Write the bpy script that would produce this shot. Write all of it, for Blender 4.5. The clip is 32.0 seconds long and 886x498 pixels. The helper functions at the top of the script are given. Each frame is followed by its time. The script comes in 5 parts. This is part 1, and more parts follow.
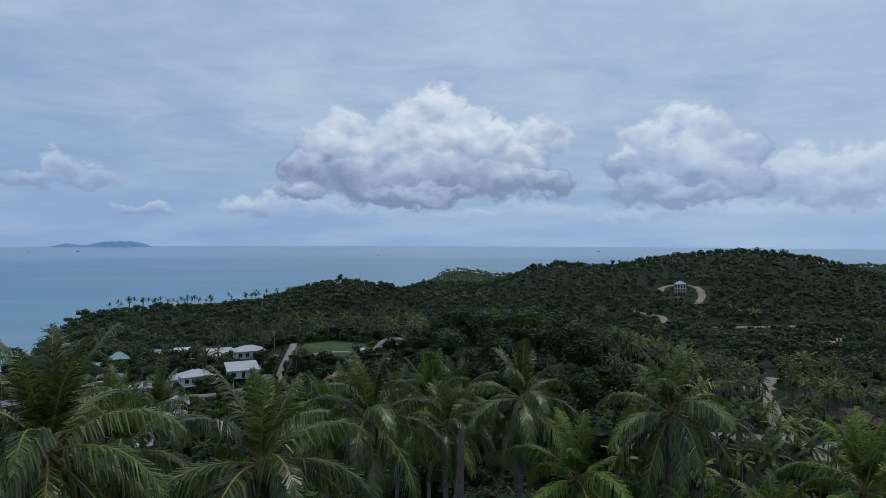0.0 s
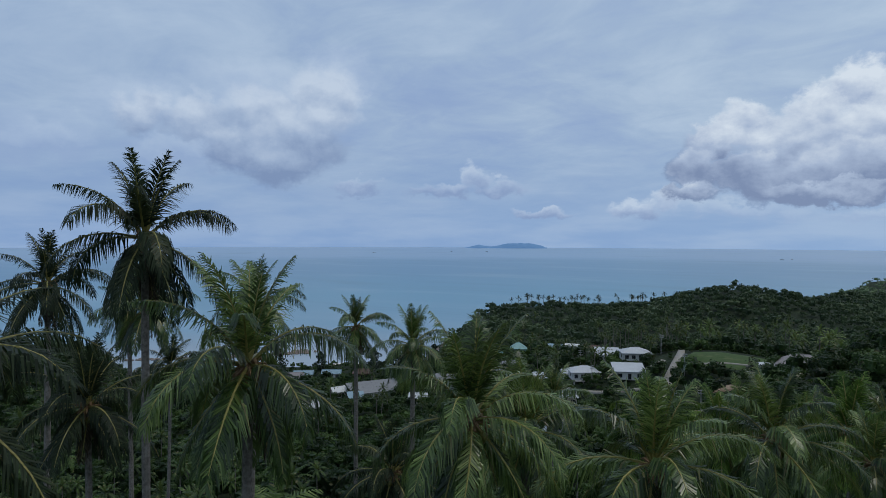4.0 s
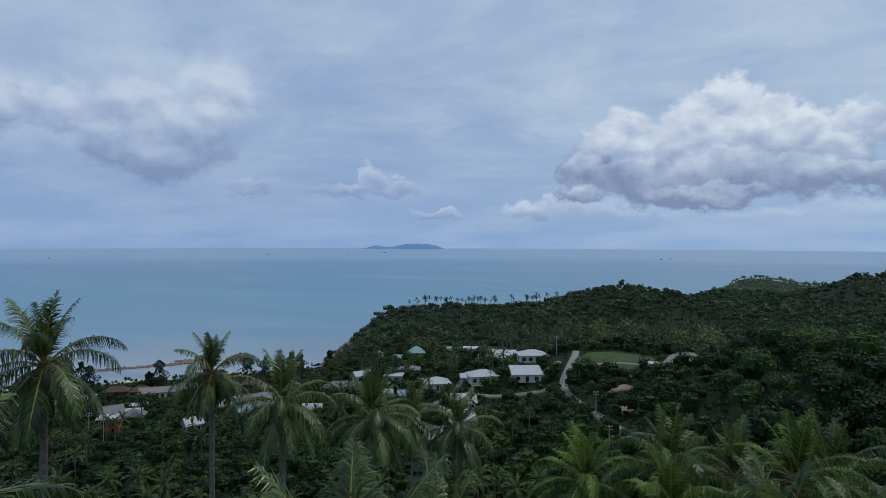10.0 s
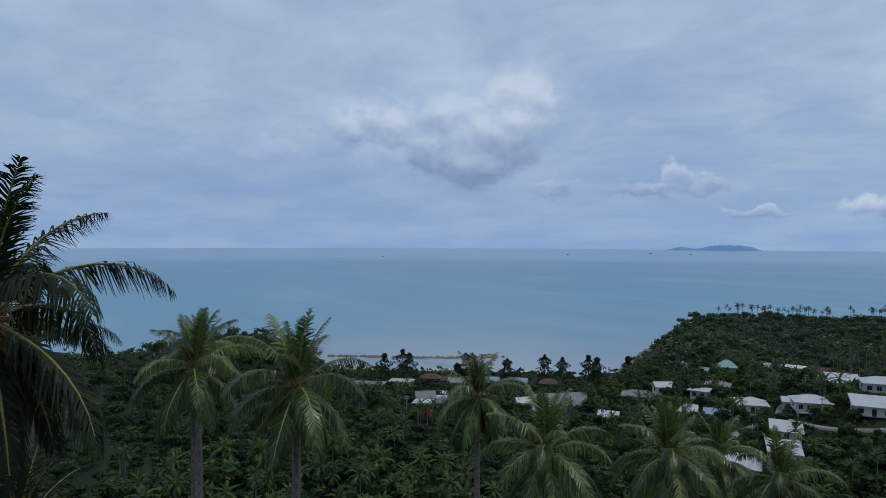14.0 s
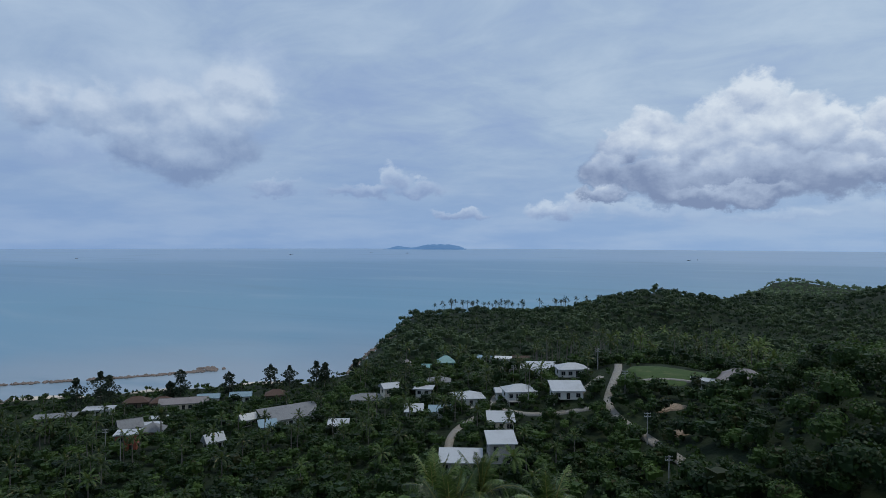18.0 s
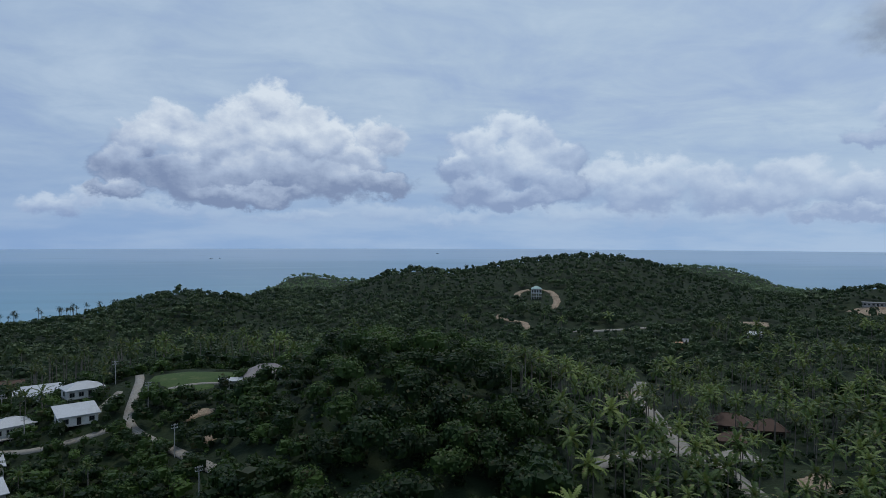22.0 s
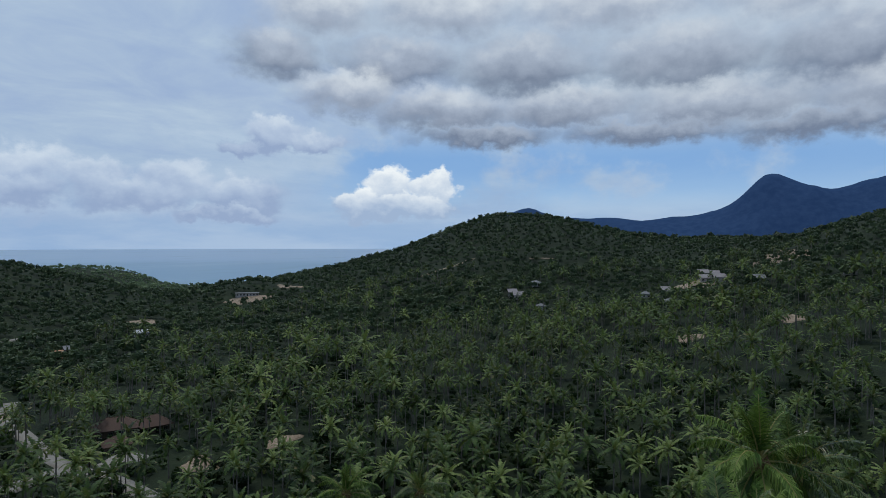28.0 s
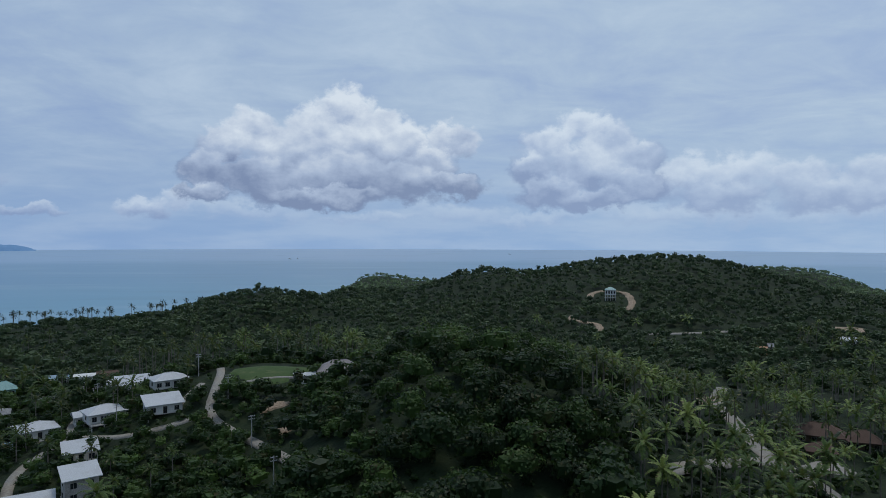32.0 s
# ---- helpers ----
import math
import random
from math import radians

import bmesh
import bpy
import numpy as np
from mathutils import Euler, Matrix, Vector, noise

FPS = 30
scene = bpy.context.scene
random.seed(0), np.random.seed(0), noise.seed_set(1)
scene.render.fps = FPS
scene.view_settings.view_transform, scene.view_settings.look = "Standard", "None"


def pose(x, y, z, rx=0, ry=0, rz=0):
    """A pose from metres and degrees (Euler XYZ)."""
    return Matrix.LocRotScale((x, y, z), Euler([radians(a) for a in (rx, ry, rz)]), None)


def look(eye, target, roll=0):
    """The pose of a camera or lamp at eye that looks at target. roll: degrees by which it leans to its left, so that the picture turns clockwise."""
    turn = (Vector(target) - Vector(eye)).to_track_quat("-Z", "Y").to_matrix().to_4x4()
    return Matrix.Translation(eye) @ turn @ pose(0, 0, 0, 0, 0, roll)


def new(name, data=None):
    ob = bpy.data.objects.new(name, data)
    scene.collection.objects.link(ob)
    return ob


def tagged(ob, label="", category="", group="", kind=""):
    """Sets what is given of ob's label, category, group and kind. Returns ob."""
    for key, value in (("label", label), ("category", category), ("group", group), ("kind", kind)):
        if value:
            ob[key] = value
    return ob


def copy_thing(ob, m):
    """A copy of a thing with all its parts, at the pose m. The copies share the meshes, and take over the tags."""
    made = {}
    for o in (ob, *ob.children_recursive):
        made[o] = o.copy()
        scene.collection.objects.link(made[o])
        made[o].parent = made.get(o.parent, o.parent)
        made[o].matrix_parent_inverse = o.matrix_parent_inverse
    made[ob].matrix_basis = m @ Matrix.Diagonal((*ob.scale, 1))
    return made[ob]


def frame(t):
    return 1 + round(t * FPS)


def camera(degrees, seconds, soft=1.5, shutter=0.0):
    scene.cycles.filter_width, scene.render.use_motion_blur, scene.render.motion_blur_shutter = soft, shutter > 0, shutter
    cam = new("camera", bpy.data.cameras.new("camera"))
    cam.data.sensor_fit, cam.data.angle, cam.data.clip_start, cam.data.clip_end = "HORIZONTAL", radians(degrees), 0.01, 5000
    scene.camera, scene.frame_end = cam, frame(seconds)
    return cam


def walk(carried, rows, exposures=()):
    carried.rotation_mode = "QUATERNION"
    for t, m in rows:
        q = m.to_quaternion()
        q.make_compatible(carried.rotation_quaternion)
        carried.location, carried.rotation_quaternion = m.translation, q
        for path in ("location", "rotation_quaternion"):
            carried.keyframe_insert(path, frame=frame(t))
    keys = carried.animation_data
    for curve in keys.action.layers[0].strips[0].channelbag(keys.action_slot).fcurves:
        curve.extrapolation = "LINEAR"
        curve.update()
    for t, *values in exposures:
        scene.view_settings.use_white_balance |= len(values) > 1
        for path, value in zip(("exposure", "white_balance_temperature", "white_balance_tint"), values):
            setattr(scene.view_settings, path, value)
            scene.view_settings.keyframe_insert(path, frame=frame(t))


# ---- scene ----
# ---------- camera and its path (metres, degrees) ----------
cam = camera(69.50, 32.0, soft=0.5)
PATH = [
    (0.0, pose(0.88, 1.37, 71.41, 88.92, -0.19, -0.02)),
    (0.5, pose(0.87, 1.36, 71.39, 88.94, -0.19, 3.62)),
    (1.0, pose(0.82, 1.35, 71.39, 88.95, -0.19, 7.10)),
    (1.5, pose(0.81, 1.31, 71.40, 88.96, -0.19, 11.07)),
    (2.0, pose(0.83, 1.28, 71.40, 88.97, -0.19, 15.15)),
    (2.5, pose(0.80, 1.25, 71.38, 88.98, -0.19, 20.55)),
    (3.0, pose(0.76, 1.23, 71.36, 89.00, -0.19, 23.36)),
    (3.5, pose(0.75, 1.22, 71.36, 89.01, -0.19, 27.86)),
    (4.0, pose(0.76, 1.16, 71.36, 89.02, -0.19, 33.70)),
    (4.5, pose(0.70, 1.20, 71.35, 89.02, -0.19, 37.24)),
    (6.5, pose(-1.07, 3.17, 71.40, 89.02, -0.19, 38.00)),
    (7.0, pose(-1.57, 3.91, 71.41, 89.03, -0.19, 35.22)),
    (7.5, pose(-1.81, 4.31, 71.43, 89.04, -0.19, 33.48)),
    (8.0, pose(-1.93, 4.55, 71.46, 89.06, -0.19, 30.51)),
    (8.5, pose(-2.02, 4.97, 71.56, 89.07, -0.19, 28.06)),
    (9.0, pose(-2.20, 5.75, 71.80, 89.07, -0.19, 25.69)),
    (9.5, pose(-2.45, 6.70, 72.12, 89.09, -0.19, 24.78)),
    (10.0, pose(-2.73, 7.61, 72.29, 89.10, -0.19, 24.54)),
    (10.5, pose(-3.10, 8.49, 72.37, 89.09, -0.19, 22.82)),
    (11.0, pose(-3.46, 9.55, 72.63, 89.08, -0.19, 21.47)),
    (11.5, pose(-3.85, 10.60, 72.83, 89.07, -0.19, 23.58)),
    (12.0, pose(-4.20, 11.47, 72.92, 89.08, -0.19, 30.47)),
    (12.5, pose(-4.46, 11.78, 72.81, 89.07, -0.19, 35.24)),
    (13.0, pose(-4.62, 11.87, 72.78, 89.08, -0.19, 45.00)),
    (13.5, pose(-4.72, 11.91, 72.78, 89.08, -0.19, 49.67)),
    (14.0, pose(-4.83, 12.00, 72.74, 89.08, -0.19, 50.96)),
    (14.5, pose(-5.28, 12.34, 72.72, 89.08, -0.19, 51.08)),
    (15.0, pose(-6.19, 13.14, 72.75, 89.08, -0.19, 47.78)),
    (15.5, pose(-7.05, 14.40, 72.90, 89.10, -0.19, 38.57)),
    (17.5, pose(-11.82, 18.02, 74.12, 89.11, -0.19, 28.55)),
    (18.0, pose(-12.83, 18.99, 74.37, 89.11, -0.19, 26.49)),
    (18.5, pose(-13.62, 20.02, 74.58, 89.10, -0.19, 25.97)),
    (19.0, pose(-14.18, 21.07, 74.76, 89.10, -0.19, 23.88)),
    (19.5, pose(-14.52, 22.03, 74.89, 89.11, -0.19, 17.13)),
    (20.0, pose(-14.65, 22.81, 74.92, 89.10, -0.19, 13.26)),
    (20.5, pose(-14.66, 23.41, 74.90, 89.10, -0.19, 4.70)),
    (21.0, pose(-14.65, 23.77, 74.87, 89.10, -0.19, -2.01)),
    (21.5, pose(-14.59, 23.92, 74.88, 89.10, -0.19, -8.11)),
    (22.0, pose(-14.54, 23.94, 74.95, 89.11, -0.19, -14.54)),
    (22.5, pose(-14.51, 23.91, 75.05, 89.11, -0.19, -21.16)),
    (23.0, pose(-14.49, 23.89, 75.16, 89.12, -0.19, -27.65)),
    (23.5, pose(-14.50, 23.86, 75.22, 89.11, -0.19, -33.25)),
    (24.0, pose(-14.49, 23.88, 75.29, 89.12, -0.19, -35.46)),
    (24.5, pose(-14.39, 23.91, 75.34, 89.11, -0.19, -30.11)),
    (25.0, pose(-14.17, 23.96, 75.41, 89.11, -0.19, -36.05)),
    (25.5, pose(-13.89, 24.03, 75.53, 89.12, -0.19, -48.10)),
    (26.0, pose(-13.61, 24.09, 75.61, 89.13, -0.19, -59.26)),
    (26.5, pose(-13.37, 24.09, 75.59, 89.14, -0.19, -64.79)),
    (28.5, pose(-12.70, 23.86, 74.96, 89.14, -0.19, -65.79)),
    (29.0, pose(-12.66, 23.85, 74.85, 89.15, -0.19, -58.48)),
    (29.5, pose(-12.74, 23.87, 74.72, 89.15, -0.19, -49.83)),
    (30.0, pose(-12.91, 23.91, 74.59, 89.16, -0.19, -40.93)),
    (30.5, pose(-13.11, 23.97, 74.46, 89.16, -0.19, -32.19)),
    (31.0, pose(-13.31, 24.06, 74.37, 89.17, -0.19, -23.71)),
    (31.5, pose(-13.47, 24.13, 74.26, 89.17, -0.19, -15.65)),
    (32.0, pose(-13.61, 24.20, 74.15, 89.17, -0.19, -8.08)),
]
walk(cam, PATH)

# ---------- sky, sun ----------
DEG = math.pi / 180.0


class Graph:
    """Short hand for building node trees."""

    def __init__(self, tree):
        self.tree = tree

    def put(self, sock, value):
        if isinstance(value, (int, float)):
            sock.default_value = value
        elif isinstance(value, (tuple, list)):
            sock.default_value = (*value, 1.0) if len(value) == 3 and sock.type == "RGBA" else value
        else:
            self.tree.links.new(value, sock)

    def math(self, op, a, b=0.0, c=0.0, clamp=False):
        n = self.tree.nodes.new("ShaderNodeMath")
        n.operation, n.use_clamp = op, clamp
        self.put(n.inputs[0], a), self.put(n.inputs[1], b), self.put(n.inputs[2], c)
        return n.outputs[0]

    def smooth(self, v, lo, hi, a=0.0, b=1.0):
        n = self.tree.nodes.new("ShaderNodeMapRange")
        n.interpolation_type = "SMOOTHSTEP"
        for i, val in enumerate((v, lo, hi, a, b)):
            self.put(n.inputs[i], val)
        return n.outputs[0]

    def mix(self, fac, a, b, blend="MIX"):
        n = self.tree.nodes.new("ShaderNodeMix")
        n.data_type, n.blend_type = "RGBA", blend
        self.put(n.inputs[0], fac), self.put(n.inputs[6], a), self.put(n.inputs[7], b)
        return n.outputs[2]

    def noise(self, vec, scale, detail=4.0, rough=0.55, lac=2.0, distort=0.0):
        n = self.tree.nodes.new("ShaderNodeTexNoise")
        if vec is not None:
            self.put(n.inputs["Vector"], vec)
        n.inputs["Scale"].default_value, n.inputs["Detail"].default_value = scale, detail
        n.inputs["Roughness"].default_value, n.inputs["Lacunarity"].default_value = rough, lac
        n.inputs["Distortion"].default_value = distort
        return n.outputs["Fac"]

    def xyz(self, x, y, z):
        n = self.tree.nodes.new("ShaderNodeCombineXYZ")
        self.put(n.inputs[0], x), self.put(n.inputs[1], y), self.put(n.inputs[2], z)
        return n.outputs[0]

    def ramp(self, fac, stops):
        n = self.tree.nodes.new("ShaderNodeValToRGB")
        self.put(n.inputs[0], fac)
        el = n.color_ramp.elements
        while len(el) < len(stops):
            el.new(0.5)
        for e, (p, c) in zip(el, stops):
            e.position, e.color = p, (*c, 1.0)
        return n.outputs[0]


def srgb(r, g, b):
    """A linear colour from 8-bit display values."""
    return tuple(((v / 255 + 0.055) / 1.055) ** 2.4 if v > 10 else v / 255 / 12.92 for v in (r, g, b))


SUN_ELEVATION, SUN_BEARING = 72.0, 35.0

world = bpy.data.worlds.new("sky")
world.use_nodes = True
scene.world = world
g = Graph(world.node_tree)
world.node_tree.nodes.clear()
coord = world.node_tree.nodes.new("ShaderNodeTexCoord").outputs["Generated"]
sep = world.node_tree.nodes.new("ShaderNodeSeparateXYZ")
g.put(sep.inputs[0], coord)
dx, dy, dz = sep.outputs
bearing = g.math("MULTIPLY", g.math("ARCTAN2", dx, dy), 1 / DEG)
elev = g.math("MULTIPLY", g.math("ARCSINE", dz), 1 / DEG)
nishita = world.node_tree.nodes.new("ShaderNodeTexSky")
nishita.sky_type, nishita.sun_disc = "NISHITA", False
nishita.sun_elevation, nishita.sun_rotation = radians(SUN_ELEVATION), radians(SUN_BEARING)
clear = g.mix(1.0, nishita.outputs[0], (0.052, 0.047, 0.05), "MULTIPLY")
# cloud texture on the dome: heaped billows at two sizes, with relief lit from above
def shifted(up_by, side):
    return g.xyz(g.math("ADD", dx, side), g.math("ADD", dy, side * 0.6), g.math("MULTIPLY", g.math("ADD", dz, up_by), 1.35))


def billow(vec):
    total = None
    for scale, gain in ((8.0, 0.95), (19.0, 0.5)):
        n = world.node_tree.nodes.new("ShaderNodeTexVoronoi")
        n.feature = "SMOOTH_F1"
        n.inputs["Smoothness"].default_value = 0.55
        n.inputs["Scale"].default_value = scale
        n.inputs["Detail"].default_value = 1.0
        g.put(n.inputs["Vector"], vec)
        term = g.math("MULTIPLY", g.math("SUBTRACT", 0.665, n.outputs["Distance"]), gain)
        total = term if total is None else g.math("ADD", total, term)
    return g.math("ADD", total, g.math("MULTIPLY", g.math("SUBTRACT", g.noise(vec, 44.0, 5.0, 0.62), 0.5), 0.55))


dome = shifted(0.0, 0.0)
heap = billow(dome)
relief = g.math("SUBTRACT", heap, billow(shifted(0.016, 0.006)))
n_big = g.noise(dome, 6.0, 6.0, 0.58)
# high veil of layered cloud, seen in perspective on a flat sheet
up = g.math("MAXIMUM", g.math("ADD", dz, 0.16), 0.02)
sheet = g.xyz(g.math("DIVIDE", dx, up), g.math("DIVIDE", dy, up), 0.0)
veil_n = g.noise(sheet, 0.7, 7.0, 0.6, 2.0, 0.8)
veil_f = g.noise(g.xyz(g.math("DIVIDE", dx, up), g.math("MULTIPLY", g.math("DIVIDE", dy, up), 1.3), 3.0), 2.4, 7.0, 0.62, 2.0, 0.5)
veil = g.math("ADD", g.math("MULTIPLY", veil_n, 0.6), g.math("MULTIPLY", veil_f, 0.4))
veil_col = g.ramp(g.smooth(veil, 0.30, 0.72), [(0.0, srgb(148, 171, 208)), (0.5, srgb(167, 188, 214)), (1.0, srgb(186, 204, 224))])
veil_amt = g.smooth(elev, 2.0, 10.0, 0.85, 0.985)
sky_col = g.mix(veil_amt, clear, veil_col)
low_col = g.mix(g.smooth(g.noise(g.xyz(dx, dy, g.math("MULTIPLY", dz, 5.0)), 5.0, 6.0), 0.35, 0.65), srgb(140, 170, 210), srgb(160, 184, 216))
sky_col = g.mix(g.smooth(elev, -1.0, 12.0, 0.92, 0.0), sky_col, low_col)
# a clear blue strip under the dark bank
strip = g.math("MULTIPLY", g.smooth(bearing, 50.0, 60.0), g.smooth(bearing, 150.0, 110.0))
strip = g.math("MULTIPLY", strip, g.math("MULTIPLY", g.smooth(elev, 1.5, 4.5), g.smooth(elev, 11.0, 7.0)))
strip = g.math("MULTIPLY", strip, g.smooth(n_big, 0.64, 0.46))
sky_col = g.mix(g.math("MULTIPLY", strip, 0.85), sky_col, g.mix(g.smooth(elev, 1.0, 7.0), srgb(160, 192, 224), srgb(116, 160, 214)))


# the clouds' outlines are broken up at three sizes
def crinkle(scale, detail):
    n = world.node_tree.nodes.new("ShaderNodeTexNoise")
    g.put(n.inputs["Vector"], dome)
    n.inputs["Scale"].default_value, n.inputs["Detail"].default_value, n.inputs["Roughness"].default_value = scale, detail, 0.6
    parts_ = world.node_tree.nodes.new("ShaderNodeSeparateColor")
    g.put(parts_.inputs[0], n.outputs["Color"])
    return [g.math("SUBTRACT", c, 0.5) for c in parts_.outputs[:3]]


coarse, fine_w = crinkle(11.0, 2.0), crinkle(34.0, 6.0)
warp_b = g.math("ADD", g.math("ADD", bearing, g.math("MULTIPLY", coarse[0], 3.4)), g.math("MULTIPLY", fine_w[0], 3.2))
warp_e = g.math("ADD", g.math("ADD", elev, g.math("MULTIPLY", coarse[1], 2.6)), g.math("MULTIPLY", fine_w[1], 2.8))
grain = g.math("ADD", g.math("MULTIPLY", relief, 0.5), g.math("ADD", g.math("MULTIPLY", fine_w[2], 0.4), g.math("MULTIPLY", coarse[2], 0.35)))


def heap_group(heaps, edge):
    """A node group: where a cloud made of round heaps stands, and how high each place lies on its own heap."""
    tree = bpy.data.node_groups.new("cloud heaps", "ShaderNodeTree")
    for label_, way in (("b", "INPUT"), ("e", "INPUT"), ("mask", "OUTPUT"), ("own", "OUTPUT")):
        tree.interface.new_socket(label_, in_out=way, socket_type="NodeSocketFloat")
    q, ins, outs = Graph(tree), tree.nodes.new("NodeGroupInput"), tree.nodes.new("NodeGroupOutput")
    mask = own = None
    for b0, e0, rb, re in heaps:
        u = q.math("MULTIPLY_ADD", ins.outputs[0], 1 / rb, -b0 / rb)
        v = q.math("MULTIPLY_ADD", ins.outputs[1], 1 / re, -e0 / re)
        r = q.math("SQRT", q.math("MULTIPLY_ADD", u, u, q.math("MULTIPLY", v, v)))
        m = q.smooth(r, 1.0 + edge * 0.4, 1.0 - edge)
        if mask is None:
            mask, own = m, v
        else:
            mask = q.math("MAXIMUM", mask, m)
            own = q.math("MULTIPLY_ADD", m, q.math("SUBTRACT", v, own), own)
    q.put(outs.inputs[0], mask), q.put(outs.inputs[1], own)
    return tree


def cloud(col, heaps, floor, rise, tones, edge=0.3, dense=1.0, rough=1.0):
    """A cloud of heaps (middle and half sizes in degrees): it darkens towards its floor and away from each heap's lit crown."""
    n = world.node_tree.nodes.new("ShaderNodeGroup")
    n.node_tree = heap_group(heaps, edge)
    g.put(n.inputs[0], warp_b), g.put(n.inputs[1], warp_e)
    lit = g.math("ADD", g.math("MULTIPLY_ADD", n.outputs[1], 0.34, g.math("MULTIPLY", grain, rough)), g.smooth(elev, floor, floor + rise, 0.1, 0.62))
    return g.mix(g.math("MULTIPLY", n.outputs[0], dense), col, g.ramp(lit, [(0.0, tones[0]), (0.42, tones[1]), (0.86, tones[2])]))


CRISP = (srgb(126, 143, 176), srgb(168, 184, 210), srgb(214, 224, 236))
MILD = (srgb(140, 160, 196), srgb(168, 186, 214), srgb(198, 212, 230))
FAINT = (srgb(156, 177, 210), srgb(174, 193, 219), srgb(192, 208, 227))
BANK = (srgb(106, 119, 144), srgb(156, 169, 191), srgb(212, 221, 232))
# low banks along the horizon
sky_col = cloud(sky_col, [(-9.0, 2.3, 6.0, 0.7), (2.0, 1.9, 6.0, 0.6), (9.0, 2.6, 5.0, 0.9), (30.0, 2.2, 9.0, 1.0), (44.0, 2.0, 9.0, 1.0), (16.0, 2.0, 6.0, 0.7)], 0.8, 2.6, FAINT, 0.7, 0.55)
# the row of small clouds over the island
sky_col = cloud(sky_col, [(-33.6, 4.3, 3.0, 0.7), (-28.8, 4.4, 2.2, 0.8), (-31.0, 5.4, 1.5, 1.1), (-41.5, 4.5, 2.2, 0.7)], 3.6, 2.4, MILD, 0.5, 0.8)
sky_col = cloud(sky_col, [(-25.2, 2.0, 2.4, 0.6), (-17.0, 2.4, 2.3, 0.9), (-14.2, 3.2, 1.7, 1.0)], 1.1, 2.2, MILD, 0.4, 0.85)
# the soft heap over the open sea
sky_col = cloud(sky_col, [(-50.0, 13.0, 6.5, 2.4), (-43.5, 13.0, 4.0, 3.2), (-58.5, 10.8, 5.5, 2.0), (-56.0, 7.0, 5.5, 1.6), (-66.0, 7.5, 5.0, 2.0)], 4.0, 8.0, FAINT, 0.7, 0.75)
sky_col = cloud(sky_col, [(-58.6, 9.8, 2.6, 1.7), (-44.4, 11.6, 3.6, 3.0), (-54.2, 9.6, 3.0, 2.2), (-49.6, 10.0, 3.8, 2.8), (-46.4, 8.2, 4.4, 3.0), (-51.4, 7.4, 3.4, 2.2), (-48.0, 6.2, 3.4, 2.0)], 4.4, 7.0, (srgb(132, 152, 186), srgb(166, 184, 210), srgb(204, 216, 231)), 0.45, 0.92)
# the paler heaps to the right of the great one
sky_col = cloud(sky_col, [(33.0, 5.6, 2.8, 1.5), (29.0, 5.4, 3.2, 1.6), (37.0, 4.8, 3.2, 1.6), (43.5, 4.8, 3.4, 1.8), (31.5, 3.6, 4.4, 1.5), (40.0, 3.4, 4.6, 1.5), (48.5, 3.6, 3.8, 1.8), (47.0, 2.0, 5.0, 0.8)], 2.0, 5.0, MILD, 0.4, 0.85)
sky_col = cloud(sky_col, [(20.0, 9.8, 2.3, 1.5), (17.8, 8.4, 2.4, 1.7), (22.6, 8.4, 2.6, 1.8), (16.0, 6.4, 2.2, 1.6), (25.2, 7.2, 2.3, 1.7), (20.6, 6.2, 3.8, 2.2), (24.8, 4.8, 3.2, 1.8), (17.2, 4.2, 3.4, 1.5), (21.5, 3.4, 4.2, 1.1)], 2.4, 8.0, (srgb(132, 151, 187), srgb(164, 182, 211), srgb(204, 217, 233)), 0.35, 0.9)
# the great white heap
sky_col = cloud(sky_col, [(9.0, 8.8, 2.6, 1.9), (-0.4, 11.2, 2.5, 2.2), (2.2, 9.8, 2.6, 1.9), (-3.4, 9.4, 2.4, 2.0), (4.6, 8.4, 2.6, 2.0), (-8.4, 9.2, 2.3, 1.7), (-10.8, 7.8, 2.4, 1.8), (6.6, 6.6, 3.2, 1.7), (0.6, 7.6, 4.2, 2.7), (-5.4, 7.4, 3.5, 2.5), (-12.0, 5.4, 2.6, 2.1), (-7.6, 5.0, 3.6, 2.2), (4.8, 5.0, 3.8, 1.9), (-1.2, 5.2, 5.2, 2.4), (9.0, 5.0, 3.2, 1.2), (-2.2, 3.7, 6.2, 1.0), (-12.6, 3.6, 2.4, 1.0)], 2.6, 9.0, CRISP, 0.3, 0.97)
# the dark bank and the bright heaps before it
sky_col = cloud(sky_col, [(55.0, 20.0, 6.0, 3.4), (66.0, 20.5, 9.0, 4.0), (80.0, 20.5, 12.0, 4.5), (97.0, 20.0, 12.0, 5.0), (112.0, 18.0, 14.0, 7.0), (51.5, 15.6, 4.2, 2.6), (62.0, 15.4, 7.0, 2.8), (73.0, 15.2, 8.0, 3.2), (86.0, 15.2, 9.0, 3.4), (99.0, 14.6, 9.0, 4.0)], 10.5, 11.0, BANK, 0.7, 0.92, 0.55)
sky_col = cloud(sky_col, [(57.5, 12.6, 5.6, 2.2), (66.5, 11.2, 7.6, 2.1), (77.0, 11.4, 8.0, 2.0), (89.0, 11.0, 9.0, 2.2), (103.0, 10.6, 10.0, 2.6), (70.0, 9.0, 7.0, 1.2), (84.0, 9.2, 8.0, 1.3), (96.0, 9.0, 8.0, 1.4)], 7.4, 8.0, BANK, 0.6, 0.92, 0.5)
sky_col = cloud(sky_col, [(51.2, 9.0, 3.2, 1.5), (54.6, 8.4, 2.6, 1.1), (48.0, 7.6, 2.4, 1.0)], 6.8, 4.0, MILD, 0.35, 0.95)
